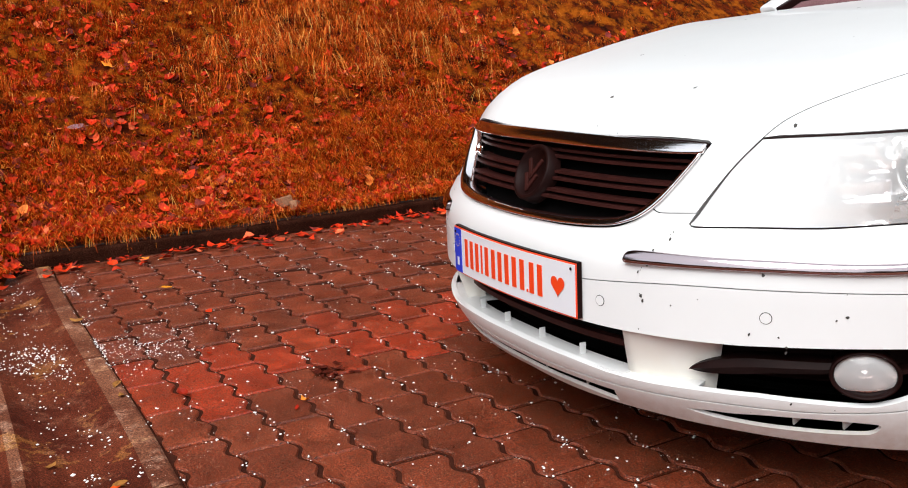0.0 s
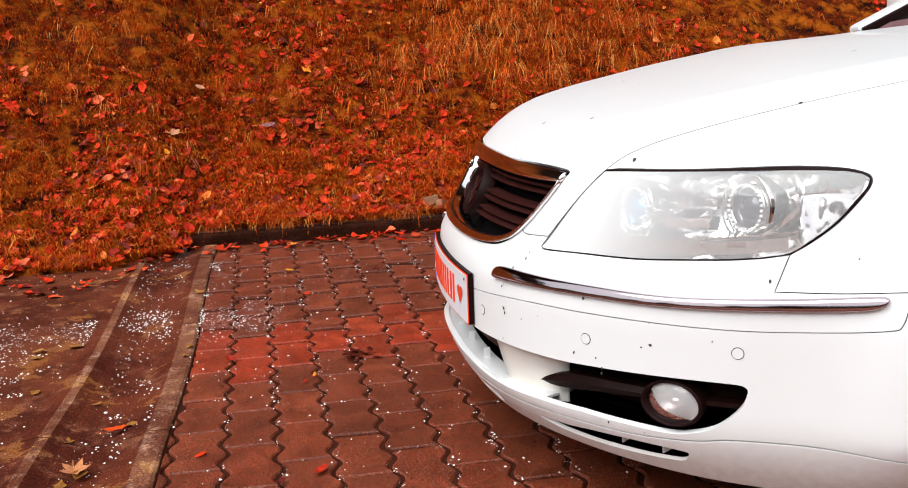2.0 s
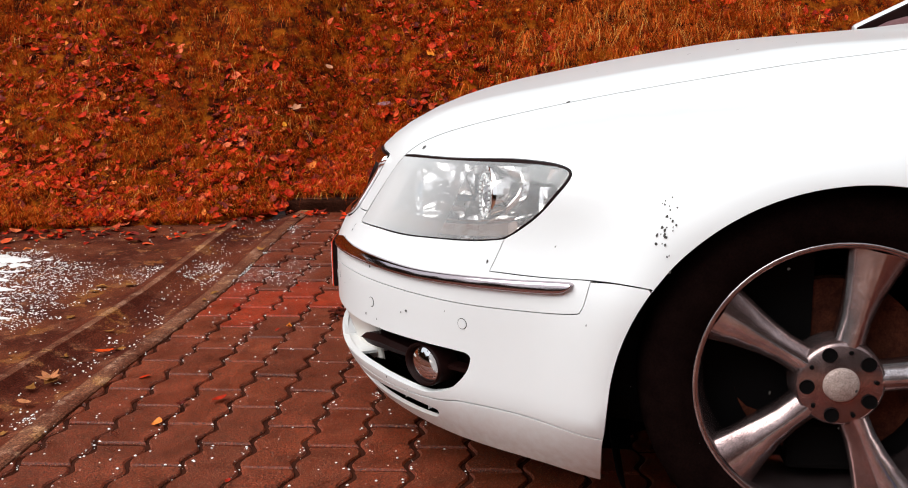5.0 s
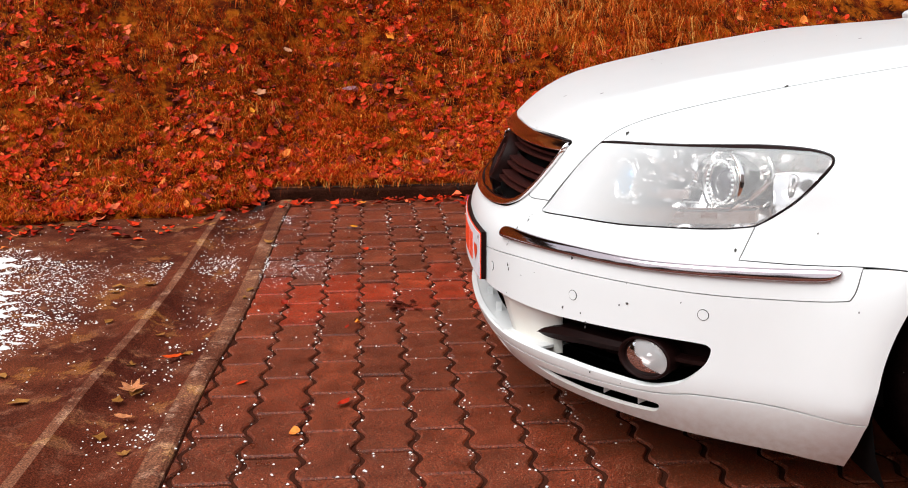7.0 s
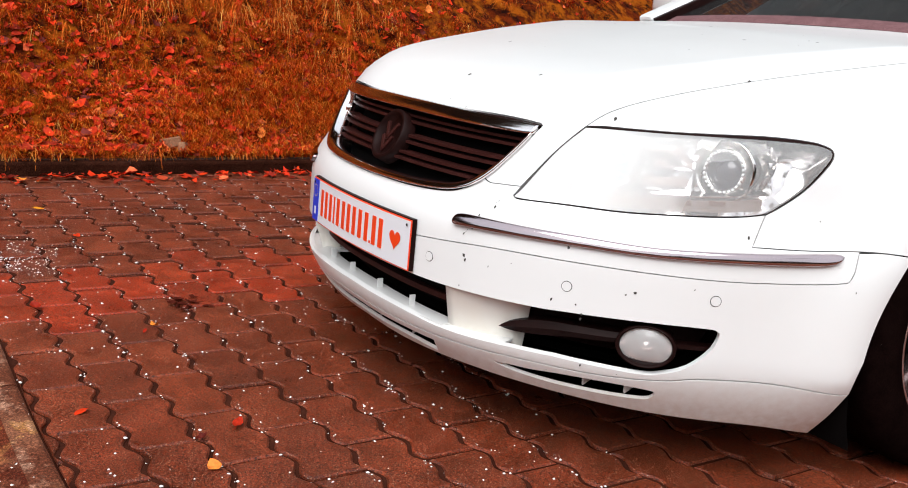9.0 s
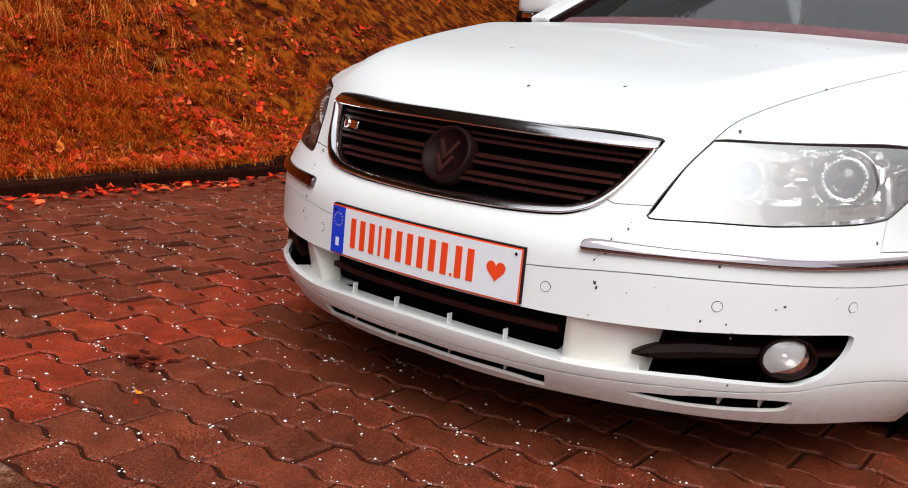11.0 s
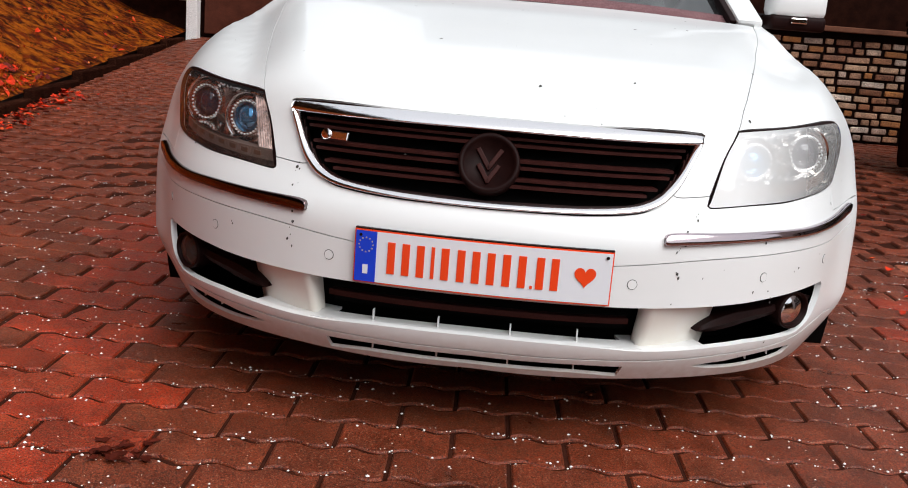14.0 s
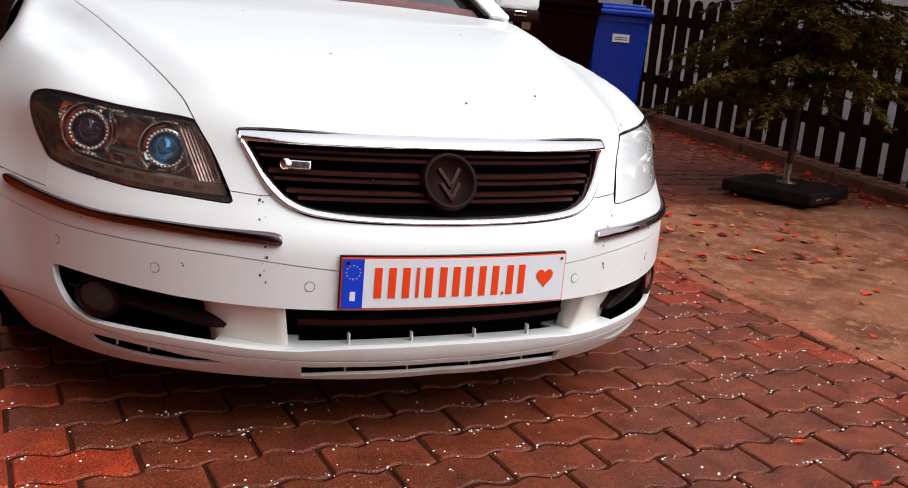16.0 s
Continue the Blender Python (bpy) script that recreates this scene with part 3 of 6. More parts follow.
tagged(part("paving_leaves", strew(210, on_paving, (.008, .022), 22, 14), LEAF), "single fallen leaves on the paving", "leaves", kind="stuff")



def by_fence(rr):
    y = rr.uniform(1.2, 5.2)
    x = 4.02 + .05 * (y - 2.4) - .07 - abs(rr.gauss(0, .16))
    return x, y, level(x, y) + .010, 0


tagged(part("fence_leaves", strew(240, by_fence, (.012, .036), 23, 18), LEAF), "orange fallen leaves along the foot of the fence", "leaves", kind="stuff")


def on_apron(rr):
    x, y = rr.gauss(2.25, .40), rr.gauss(1.75, .45)
    return x, y, level(x, y) + .009, 0


tagged(part("apron_leaves", strew(80, on_apron, (.010, .034), 24, 12), LEAF), "scattered wet leaves on the worn concrete", "leaves", kind="stuff")


# wet ochre leaves pressed on to the gutter and the yard, dead leaves on the paving
WETLEAF = island_material("wet_leaf", [(0.0, (0.26, 0.105, 0.022)), (0.5, (0.34, 0.15, 0.04)), (1.0, (0.20, 0.070, 0.014))], 0.45)


def on_gutter(rr):
    x, y = rr.uniform(-1.6, 1.6), rr.uniform(-1.35, -.72)
    return x, y, level(x, y) + (.010 if y > -.78 or y < -.98 else -.010), 0


tagged(part("wet_leaves", strew(30, on_gutter, (.012, .032), 29, 4), WETLEAF), "wet ochre leaves stuck on the gutter stones", "leaves", kind="stuff")


MUSH = island_material("rotten_leaf", [(0.0, (0.055, 0.0085, 0.0045)), (0.5, (0.080, 0.0120, 0.0060)), (1.0, (0.040, 0.0070, 0.0040))], 0.55)


def in_clump(rr):
    x, y = rr.gauss(-.645, .040), rr.gauss(-.20, .028)
    return x, y, level(x, y) + .004, 0


tagged(part("leaf_mush", strew(20, in_clump, (.008, .022), 31, 5), MUSH), "dark clump of rotten leaves on the paving", "leaves", kind="stuff")


# single leaves that stand out
def plain_leaf(name, colour):
    return grained(name, colour, tuple(c * .62 for c in colour), 60.0, .7, .4, 400.0)


YELLOW = plain_leaf("yellow_leaf", (0.78, 0.30, 0.02))
ORANGELEAF = plain_leaf("orange_leaf", (0.80, 0.085, 0.010))
TANLEAF = plain_leaf("tan_leaf", (0.62, 0.24, 0.10))
PALE = plain_leaf("pale_leaf", (0.62, 0.27, 0.14))
MAUVE = plain_leaf("mauve_leaf", (0.34, 0.16, 0.17))
REDLEAF = plain_leaf("red_leaf", (0.50, 0.030, 0.010))


def fallen_leaf(label, mat, x, y, size, turn, star=False, bank_side=False):
    """One leaf with its midrib and stalk: pointed, or lobed like a star."""
    rr = random.Random(int(1000 * (x + 5) + 77 * y))
    n = 20
    edge = []
    for i in range(n):
        a = 2 * math.pi * i / n
        rad = size * ((1.0 if i % 4 == 0 else .52 if i % 4 == 2 else .74) if star else 1 - .22 * abs(math.sin(a)) ** .8) * rr.uniform(.92, 1.06)
        u, v = rad * math.cos(a), rad * math.sin(a) * (.92 if star else .58)
        edge.append((u, v, .10 * size + .35 * abs(v) + .25 * u * u / size + rr.uniform(-.05, .05) * size))
    rib = [(u * .5, v * .5, h * .62) for u, v, h in edge]
    verts = [(0, 0, .06 * size)] + rib + edge
    faces = [(0, 1 + i, 1 + (i + 1) % n) for i in range(n)] + [(1 + i, 1 + n + i, 1 + n + (i + 1) % n, 1 + (i + 1) % n) for i in range(n)]
    k = len(verts)
    verts += [(-.7 * size, -.03 * size, .1 * size), (-.7 * size, .03 * size, .1 * size), (-1.55 * size, .12 * size, .16 * size), (-1.55 * size, .08 * size, .16 * size)]
    faces.append((k, k + 1, k + 2, k + 3))
    ob = part("fallen_leaf", raw("leaf", verts, faces, True), mat)
    z = rough_bank(x, y) + .045 if bank_side else level(x, y) + (.006 if y > -.72 else -.012)
    ob.matrix_basis = pose(x, y, z, 0, 30 if bank_side else 0, 0) @ pose(0, 0, 0, 0, 0, turn)
    tagged(ob, label, "leaf", "single fallen leaves")


fallen_leaf("single yellow leaf lying on the red paving", YELLOW, -1.79, -.43, .026, 40)
fallen_leaf("bright orange leaf lying in the concrete gutter", ORANGELEAF, -.215, -.847, .032, 110)
fallen_leaf("tan star-shaped leaf lying in the concrete gutter", TANLEAF, .035, -.891, .042, 20, True)
fallen_leaf("small tan leaf lying in the concrete gutter", TANLEAF, .22, -.859, .026, 70)
fallen_leaf("dark red leaf lying flat on the paving", REDLEAF, .197, -.328, .024, 150)
for label, mat, y, d, size, star in (
        ("pale tan leaf lying on the grass bank", PALE, -1.02, .84, .040, True),
        ("bright yellow leaf lying on the grass bank", YELLOW, -1.04, .68, .028, False),
        ("whitish curled leaf lying on the grass bank", PALE, -.91, 1.16, .036, False),
        ("mauve dry leaf lying on the grass bank", MAUVE, -.54, .79, .042, False),
        ("orange leaf on the bank above the kerb", ORANGELEAF, -.22, .42, .036, True)):
    fallen_leaf(label, mat, verge_x(y) - d, y, size, 60 * y + 400 * d, star, True)


# ---- the car: one continuous body surface, from which every panel is cut ----
INSET_Z = np.array([.05, .10, .13, .16, .20, .24, .30, .45, .48, .525, .56, .62, .675, .72, .80, .9])
INSET = np.array([.13, .09, .07, .045, .015, 0, 0, 0, .010, .045, .060, .090, .110, .148, .23, .31])
HALF_Z = np.array([.05, .15, .25, .5, .6, .7, .8, .9])
HALF = np.array([.90, .935, .952, .955, .948, .93, .893, .850]) * .97
CROWN_Y = np.array([-.2, .05, .12, .18, .25, .4, .7, 1.0, 1.4, 1.8])
CROWN = np.array([.50, .620, .668, .718, .754, .798, .856, .904, .932, .985])
FALL_Y = np.array([-.2, .1, .2, .3, .37, .6, .92, 1.15, 1.41, 1.8])
FALL = np.array([.04, .06, .10, .122, .116, .092, .095, .083, .034, .030])
HUB, ARCH, ARCH_R = (1.035, 0.333), (1.055, 0.265), 0.41


def eased(t, xs, vs):
    d = .015 * (xs[-1] - xs[0])
    return sum(np.interp(t + k * d, xs, vs) for k in (-2, -1, 0, 1, 2)) / 5


def body(p):
    """Below zero inside the car's body, above it outside; close to a distance in metres."""
    x, y, z = np.abs(p[..., 0]), p[..., 1], p[..., 2]
    q = np.clip(1 - (y - eased(z, INSET_Z, INSET)), 0, None)
    r = x / eased(z, HALF_Z, HALF)
    side = ((q ** 2.2 + r ** 2.5 + 1e-9) ** (1 / 2.35) - 1) * .9
    ring = np.hypot(y - ARCH[0], z - ARCH[1])
    side = side - .038 * np.exp(-((ring - .42) / .10) ** 2) * np.clip((x - .62) / .2, 0, 1) * np.clip((z - .10) / .15, 0, 1)
    side = side - .016 * np.exp(-((y - .56) / .22) ** 2 - ((z - .66) / .07) ** 2) * np.clip((x - .55) / .2, 0, 1)
    fall, over = eased(y, FALL_Y, FALL), np.clip((x - .44 - .255 * np.clip(y - .3, 0, 1.1)) / .15, 0, 1)
    over = over * over * (3 - 2 * over)
    fall = fall * (x / .8) ** 1.5 * over + np.minimum(fall, .018) * (x / .8) ** 2 * (1 - over)
    top = (z - eased(y, CROWN_Y, CROWN) + fall) * .92
    k = .035
    d = np.clip(k - np.abs(side - top), 0, None) / k
    return np.maximum(side, top) + d * d * k * .25


def outward(p):
    e = .004
    g = np.stack([body(p + np.eye(3)[i] * e) - body(p - np.eye(3)[i] * e) for i in range(3)], -1)
    return g / np.linalg.norm(g, axis=-1, keepdims=True)


ROUND = np.array((0.0, 1.3, .3))                                    # for bumper, wings, lamps
DEEP, UP = np.array((0.0, 1.9, -.5)), np.array((0.0, -.68, .733))   # for the bonnet
ASIDE = np.cross((1.0, 0, 0), UP)


def flat(points, deep=False):
    p = np.asarray(points, float)
    if deep:
        d = p - DEEP
        w = d @ UP
        return np.stack([d[:, 0] / w, d @ ASIDE / w], -1)
    d = p - ROUND
    return np.stack([np.arctan2(d[:, 0], -d[:, 1]), np.arctan2(d[:, 2], np.hypot(d[:, 0], d[:, 1]))], -1)


def cast(uv, deep=False):
    if deep:
        o, w = DEEP, np.array((1.0, 0, 0)) * uv[:, :1] + ASIDE * uv[:, 1:] + UP
    else:
        a, e = uv[:, 0], uv[:, 1]
        o, w = ROUND, np.stack([np.sin(a) * np.cos(e), -np.cos(a) * np.cos(e), np.sin(e)], -1)
    w = w / np.linalg.norm(w, axis=1, keepdims=True)
    lo, hi = np.zeros(len(uv)), np.full(len(uv), 3.2)
    for _ in range(34):
        mid = (lo + hi) / 2
        out = body(o + mid[:, None] * w) > 0
        lo, hi = np.where(out, lo, mid), np.where(out, mid, hi)
    return o + hi[:, None] * w


def curve(points, n=6):
    """A smooth line through the points."""
    p = np.asarray(points, float)
    if len(p) < 3:
        return np.array([p[0] + (p[-1] - p[0]) * i / n for i in range(n + 1)])
    e = np.vstack([2 * p[0] - p[1], p, 2 * p[-1] - p[-2]])
    out = []
    for i in range(1, len(e) - 2):
        a, b, c, d = e[i - 1:i + 3]
        for s in np.arange(n) / n:
            out.append(.5 * (2 * b + (c - a) * s + (2 * a - 5 * b + 4 * c - d) * s * s + (3 * b - a - 3 * c + d) * s ** 3))
    return np.array(out + [p[-1]])


def loop_of(runs, n=6):
    """A closed outline from smooth runs that meet in corners."""
    got = np.vstack([curve(r, n) for r in runs])
    keep = [0]
    for i in range(1, len(got)):
        if np.linalg.norm(got[i] - got[keep[-1]]) > 1e-3:
            keep.append(i)
    if np.linalg.norm(got[keep[-1]] - got[0]) < 1e-3:
        keep.pop()
    return got[keep]


def other_side(points):
    return [(-x, y, z) for x, y, z in reversed(points)]


def inset(uv, d):
    """The outline drawn in by d."""
    if not d:
        return uv
    area = np.sum(uv[:, 0] * np.roll(uv[:, 1], -1) - np.roll(uv[:, 0], -1) * uv[:, 1])
    e = np.roll(uv, -1, 0) - uv
    nrm = np.stack([-e[:, 1], e[:, 0]], -1) / (np.linalg.norm(e, axis=1, keepdims=True) + 1e-12) * np.sign(area)
    m = nrm + np.roll(nrm, 1, 0)
    m /= np.maximum(np.linalg.norm(m, axis=1, keepdims=True), .5) ** 1
    m /= np.maximum(np.linalg.norm(m, axis=1, keepdims=True), 1e-6)
    return uv + m * d


def within(uv, poly):
    x, y = uv[:, :1], uv[:, 1:]
    a, b = poly, np.roll(poly, -1, 0)
    cross = ((a[:, 1] > y) != (b[:, 1] > y)) & (x < (b[:, 0] - a[:, 0]) * (y - a[:, 1]) / (b[:, 1] - a[:, 1] + 1e-15) + a[:, 0])
    return cross.sum(1) % 2 == 1


from mathutils.geometry import delaunay_2d_cdt


def settled(points):
    """Points moved on to the body surface."""
    p = np.array(points, float)
    for _ in range(4):
        p = p - outward(p) * body(p)[:, None]
    return p


def panel(outline, holes=(), step=.02, gap=.0015, lift=0.0, thick=.02, deep=False, hole_gap=0.0):
    """A piece of the body surface inside an outline, with holes, its edges turned in by its thickness: vertices, faces, normals."""
    scale = 1.55 if deep else 1.1
    outline, holes = settled(outline), [settled(h) for h in holes]
    rim = inset(flat(outline, deep), gap / scale)
    cut = [inset(flat(h, deep), hole_gap / scale) for h in holes]
    loops = [rim, *cut]
    pts, edges = [], []
    for lp in loops:
        k = len(pts)
        pts += lp.tolist()
        edges += [(k + i, k + (i + 1) % len(lp)) for i in range(len(lp))]
    s = step / scale
    lo, hi = rim.min(0), rim.max(0)
    gx, gy = np.meshgrid(np.arange(lo[0], hi[0], s), np.arange(lo[1], hi[1], s))
    gx[1::2] += s / 2
    grid = np.stack([gx.ravel(), gy.ravel()], -1)
    edge = np.vstack(loops)
    ok = within(grid, rim)
    for c in cut:
        ok &= ~within(grid, c)
    grid = grid[ok]
    if len(grid):
        far = np.array([np.min(np.sum((edge - g) ** 2, 1)) for g in grid]) > (s * .45) ** 2
        pts += grid[far].tolist()
    v2, _, tris, *_ = delaunay_2d_cdt([Vector(p) for p in pts], edges, [], 0, 1e-9)
    uv = np.array([tuple(v) for v in v2])
    tris = np.array([tuple(t) for t in tris if len(t) == 3])
    mid = uv[tris].mean(1)
    ok = within(mid, rim)
    for c in cut:
        ok &= ~within(mid, c)
    tris = tris[ok]
    pos = cast(uv, deep)
    nrm = outward(pos)
    pos = pos + nrm * lift
    a, b, c = pos[tris[:, 0]], pos[tris[:, 1]], pos[tris[:, 2]]
    wrong = np.sum(np.cross(b - a, c - a) * nrm[tris[:, 0]], 1) < 0
    tris[wrong] = tris[wrong][:, ::-1]
    faces, loopn = [tuple(t) for t in tris], [nrm[i] for t in tris for i in t]
    verts = [tuple(p) for p in pos]
    if thick:
        seen = {}
        for t in tris:
            for i in range(3):
                seen[(t[i], t[(i + 1) % 3])] = 1
        border = [(i, j) for i, j in seen if (j, i) not in seen]
        low = {}
        for i, j in border:
            for k in (i, j):
                if k not in low:
                    low[k] = len(verts)
                    verts.append(tuple(pos[k] - nrm[k] * thick))
        for i, j in border:
            quad = (j, i, low[i], low[j])
            faces.append(quad)
            n = np.cross(pos[i] - pos[j], -nrm[i])
            n = n / (np.linalg.norm(n) + 1e-12)
            loopn += [n] * 4
    return verts, faces, loopn


def skin(name, got, mat, parent, mirror=False, label=""):
    verts, faces, loopn = got
    if mirror:
        verts = [(-x, y, z) for x, y, z in verts]
        back, k = [], 0
        for f in faces:
            back += [loopn[k + i] * np.array((-1, 1, 1)) for i in reversed(range(len(f)))]
            k += len(f)
        faces, loopn = [tuple(reversed(f)) for f in faces], back
    me = bpy.data.meshes.new(name)
    me.from_pydata(verts, [], [tuple(int(i) for i in f) for f in faces])
    me.polygons.foreach_set("use_smooth", [True] * len(me.polygons))
    me.normals_split_custom_set([tuple(n) for n in loopn])
    me.update()
    return part(name, me, mat, parent, label)


def both(name, got, mat, parent, label=""):
    return [skin(name, got, mat, parent, m, label) for m in (False, True)]


def front(x, z):
    """The body's foremost y at x, z."""
    x, z = np.atleast_1d(np.asarray(x, float)), np.atleast_1d(np.asarray(z, float))
    lo, hi = np.full(x.shape, 1.4), np.full(x.shape, -.6)
    for _ in range(34):
        mid = (lo + hi) / 2
        out = body(np.stack([x, mid, z], -1)) > 0
        lo, hi = np.where(out, lo, mid), np.where(out, mid, hi)
    return lo


def bar(xz, high, deep, lift, n=5):
    """A bar of rectangular section that follows the body surface through points (x, z), set out or back by lift."""
    line = curve([(x, 0, z) for x, z in xz], n)
    p = np.stack([line[:, 0], front(line[:, 0], line[:, 2]), line[:, 2]], -1)
    out = outward(p)
    out[:, 2] = 0
    out /= np.linalg.norm(out, axis=1, keepdims=True)
    verts, faces = [], []
    for a, o in zip(p, out):
        for dz, dd in ((high / 2, 0), (-high / 2, 0), (-high / 2, -deep), (high / 2, -deep)):
            verts.append(a + o * (lift + dd) + np.array((0, 0, dz)))
    k = len(p)
    for i in range(k - 1):
        for q in range(4):
            faces.append((4 * i + q, 4 * i + (q + 1) % 4, 4 * i + 4 + (q + 1) % 4, 4 * i + 4 + q))
    faces += [(3, 2, 1, 0), (4 * k - 4, 4 * k - 3, 4 * k - 2, 4 * k - 1)]
    return [tuple(v) for v in verts], faces


def mirrored(got):
    v, f = got
    return [(-x, y, z) for x, y, z in v], [tuple(reversed(q)) for q in f]


car = thing("car", "white four-door saloon car with dark grille parked on paving", "car")
car.matrix_basis = Matrix.Translation((-.007, 0, 0))

# outlines, on the car's left half; the right half is their mirror image
GRILLE_TOP = [(0, .130, .668), (.17, .135, .667), (.30, .157, .666), (.428, .196, .664)]
GRILLE_SIDE = [(.434, .198, .660), (.418, .165, .625), (.396, .130, .580), (.375, .105, .548)]
GRILLE_LOW = [(.375, .105, .548), (.346, .082, .524), (.297, .058, .508), (.18, .033, .500), (0, .024, .497)]
INNER_TOP = [(0, .112, .647), (.17, .119, .647), (.30, .140, .647), (.424, .183, .648)]
INNER_SIDE = [(.424, .183, .648), (.405, .150, .612), (.383, .122, .573), (.358, .099, .549)]
INNER_LOW = [(.358, .099, .549), (.333, .083, .535), (.288, .066, .524), (.18, .045, .516), (0, .033, .512)]
HOOD_FOOT = [(.375, .105, .548), (.392, .107, .543), (.425, .120, .545), (.458, .137, .547)]
LAMP_INNER = [(.453, .125, .528), (.462, .137, .545), (.485, .194, .620), (.511, .245, .672)]
LAMP_TOP = [(.511, .245, .672), (.623, .337, .680), (.700, .424, .684), (.775, .534, .687)]
LAMP_OUTER = [(.775, .534, .687), (.797, .563, .687), (.814, .581, .681), (.820, .580, .666), (.820, .558, .640), (.815, .526, .606), (.801, .492, .576), (.790, .462, .556), (.769, .421, .547)]
LAMP_LOW = [(.769, .421, .547), (.736, .368, .541), (.664, .277, .533), (.617, .231, .530), (.557, .185, .528), (.470, .131, .523), (.453, .125, .528)]
SHUT = [(.511, .245, .672), (.523, .296, .700), (.544, .368, .728), (.575, .497, .762), (.613, .675, .797), (.655, .885, .835), (.707, 1.143, .873), (.751, 1.412, .922)]
COWL = [(.751, 1.412, .922), (.640, 1.436, .929), (.40, 1.470, .945), (0, 1.495, .953)]
WAIST = [(.797, .433, .496), (.840, .520, .497), (.873, .620, .498), (.886, .668, .497), (.902, .715, .497)]
SEAM = [(.790, .461, .555), (.797, .433, .496)]
STRIP_LOW = [(0, .000, .402), (.221, .013, .404), (.453, .080, .424), (.609, .179, .429), (.769, .364, .429), (.830, .480, .433), (.868, .590, .440), (.877, .612, .452), (.876, .624, .496)]
LIP = [(0, .016, .202), (.215, .028, .202), (.335, .052, .203), (.459, .098, .208), (.560, .150, .210), (.673, .252, .213), (.735, .330, .222), (.770, .375, .232), (.818, .466, .236), (.860, .574, .235), (.888, .645, .232)]
SILL = [(0, .055, .148), (.30, .085, .148), (.47, .150, .148), (.60, .245, .142), (.722, .390, .132), (.800, .523, .124), (.838, .640, .108)]


def arch(a0, a1, n=10, r=ARCH_R):
    got = []
    for i in range(n + 1):
        a = radians(a0 + (a1 - a0) * i / n)
        got.append((.93, ARCH[0] + r * math.cos(a), ARCH[1] + r * math.sin(a)))
    return got


def rev(run):
    return list(reversed(run))


def whole(*runs):
    """A closed outline that crosses the car's middle: its left half from the middle round to the middle, then the mirror image."""
    return loop_of([*runs, *[other_side(r) for r in reversed(runs)]])


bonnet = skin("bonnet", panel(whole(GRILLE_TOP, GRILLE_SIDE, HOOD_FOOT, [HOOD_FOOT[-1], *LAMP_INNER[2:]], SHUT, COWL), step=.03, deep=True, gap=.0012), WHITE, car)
arch_front = arch(146, 176, 6)
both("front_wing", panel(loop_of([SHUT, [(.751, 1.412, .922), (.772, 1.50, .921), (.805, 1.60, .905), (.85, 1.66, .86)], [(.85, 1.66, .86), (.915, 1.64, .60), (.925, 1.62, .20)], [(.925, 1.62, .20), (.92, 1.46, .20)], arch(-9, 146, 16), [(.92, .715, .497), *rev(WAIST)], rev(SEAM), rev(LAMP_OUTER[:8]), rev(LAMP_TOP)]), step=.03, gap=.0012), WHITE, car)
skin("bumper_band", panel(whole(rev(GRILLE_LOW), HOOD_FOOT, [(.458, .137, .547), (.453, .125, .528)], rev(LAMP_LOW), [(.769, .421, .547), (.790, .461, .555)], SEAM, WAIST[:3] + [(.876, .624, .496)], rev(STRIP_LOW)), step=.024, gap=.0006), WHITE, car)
INTAKE = whole([(0, 0, .322), (.20, .012, .322), (.347, .041, .322)], [(.347, .041, .322), (.329, .041, .230)], [(.329, .041, .230), (.20, .012, .236), (0, 0, .238)])
FOG_TOP = [(.566, .146, .327), (.611, .181, .330), (.705, .276, .334), (.771, .368, .335), (.786, .391, .331), (.788, .394, .318), (.780, .384, .290), (.760, .353, .254), (.735, .322, .237), (.709, .290, .229), (.649, .223, .2315), (.585, .165, .2345)]
FOG = loop_of([FOG_TOP, [(.585, .165, .2345), (.53, .12, .234), (.482, .098, .233)], [(.482, .098, .234), (.506, .11, .326)], [(.506, .11, .326), (.566, .146, .327)]])
FOG_R = FOG * np.array((-1, 1, 1))
MOUTH = whole([(0, 0, .322), (.20, .012, .322), (.347, .041, .322), (.46, .085, .324), (.566, .146, .327)], FOG_TOP, [(.585, .165, .2345), (.50, .107, .2315), (.40, .065, .228), (.329, .041, .228)], [(.329, .041, .228), (.20, .012, .235), (0, 0, .237)])
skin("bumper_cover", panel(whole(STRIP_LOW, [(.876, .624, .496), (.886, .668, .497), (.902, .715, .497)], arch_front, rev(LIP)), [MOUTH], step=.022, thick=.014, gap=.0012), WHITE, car)
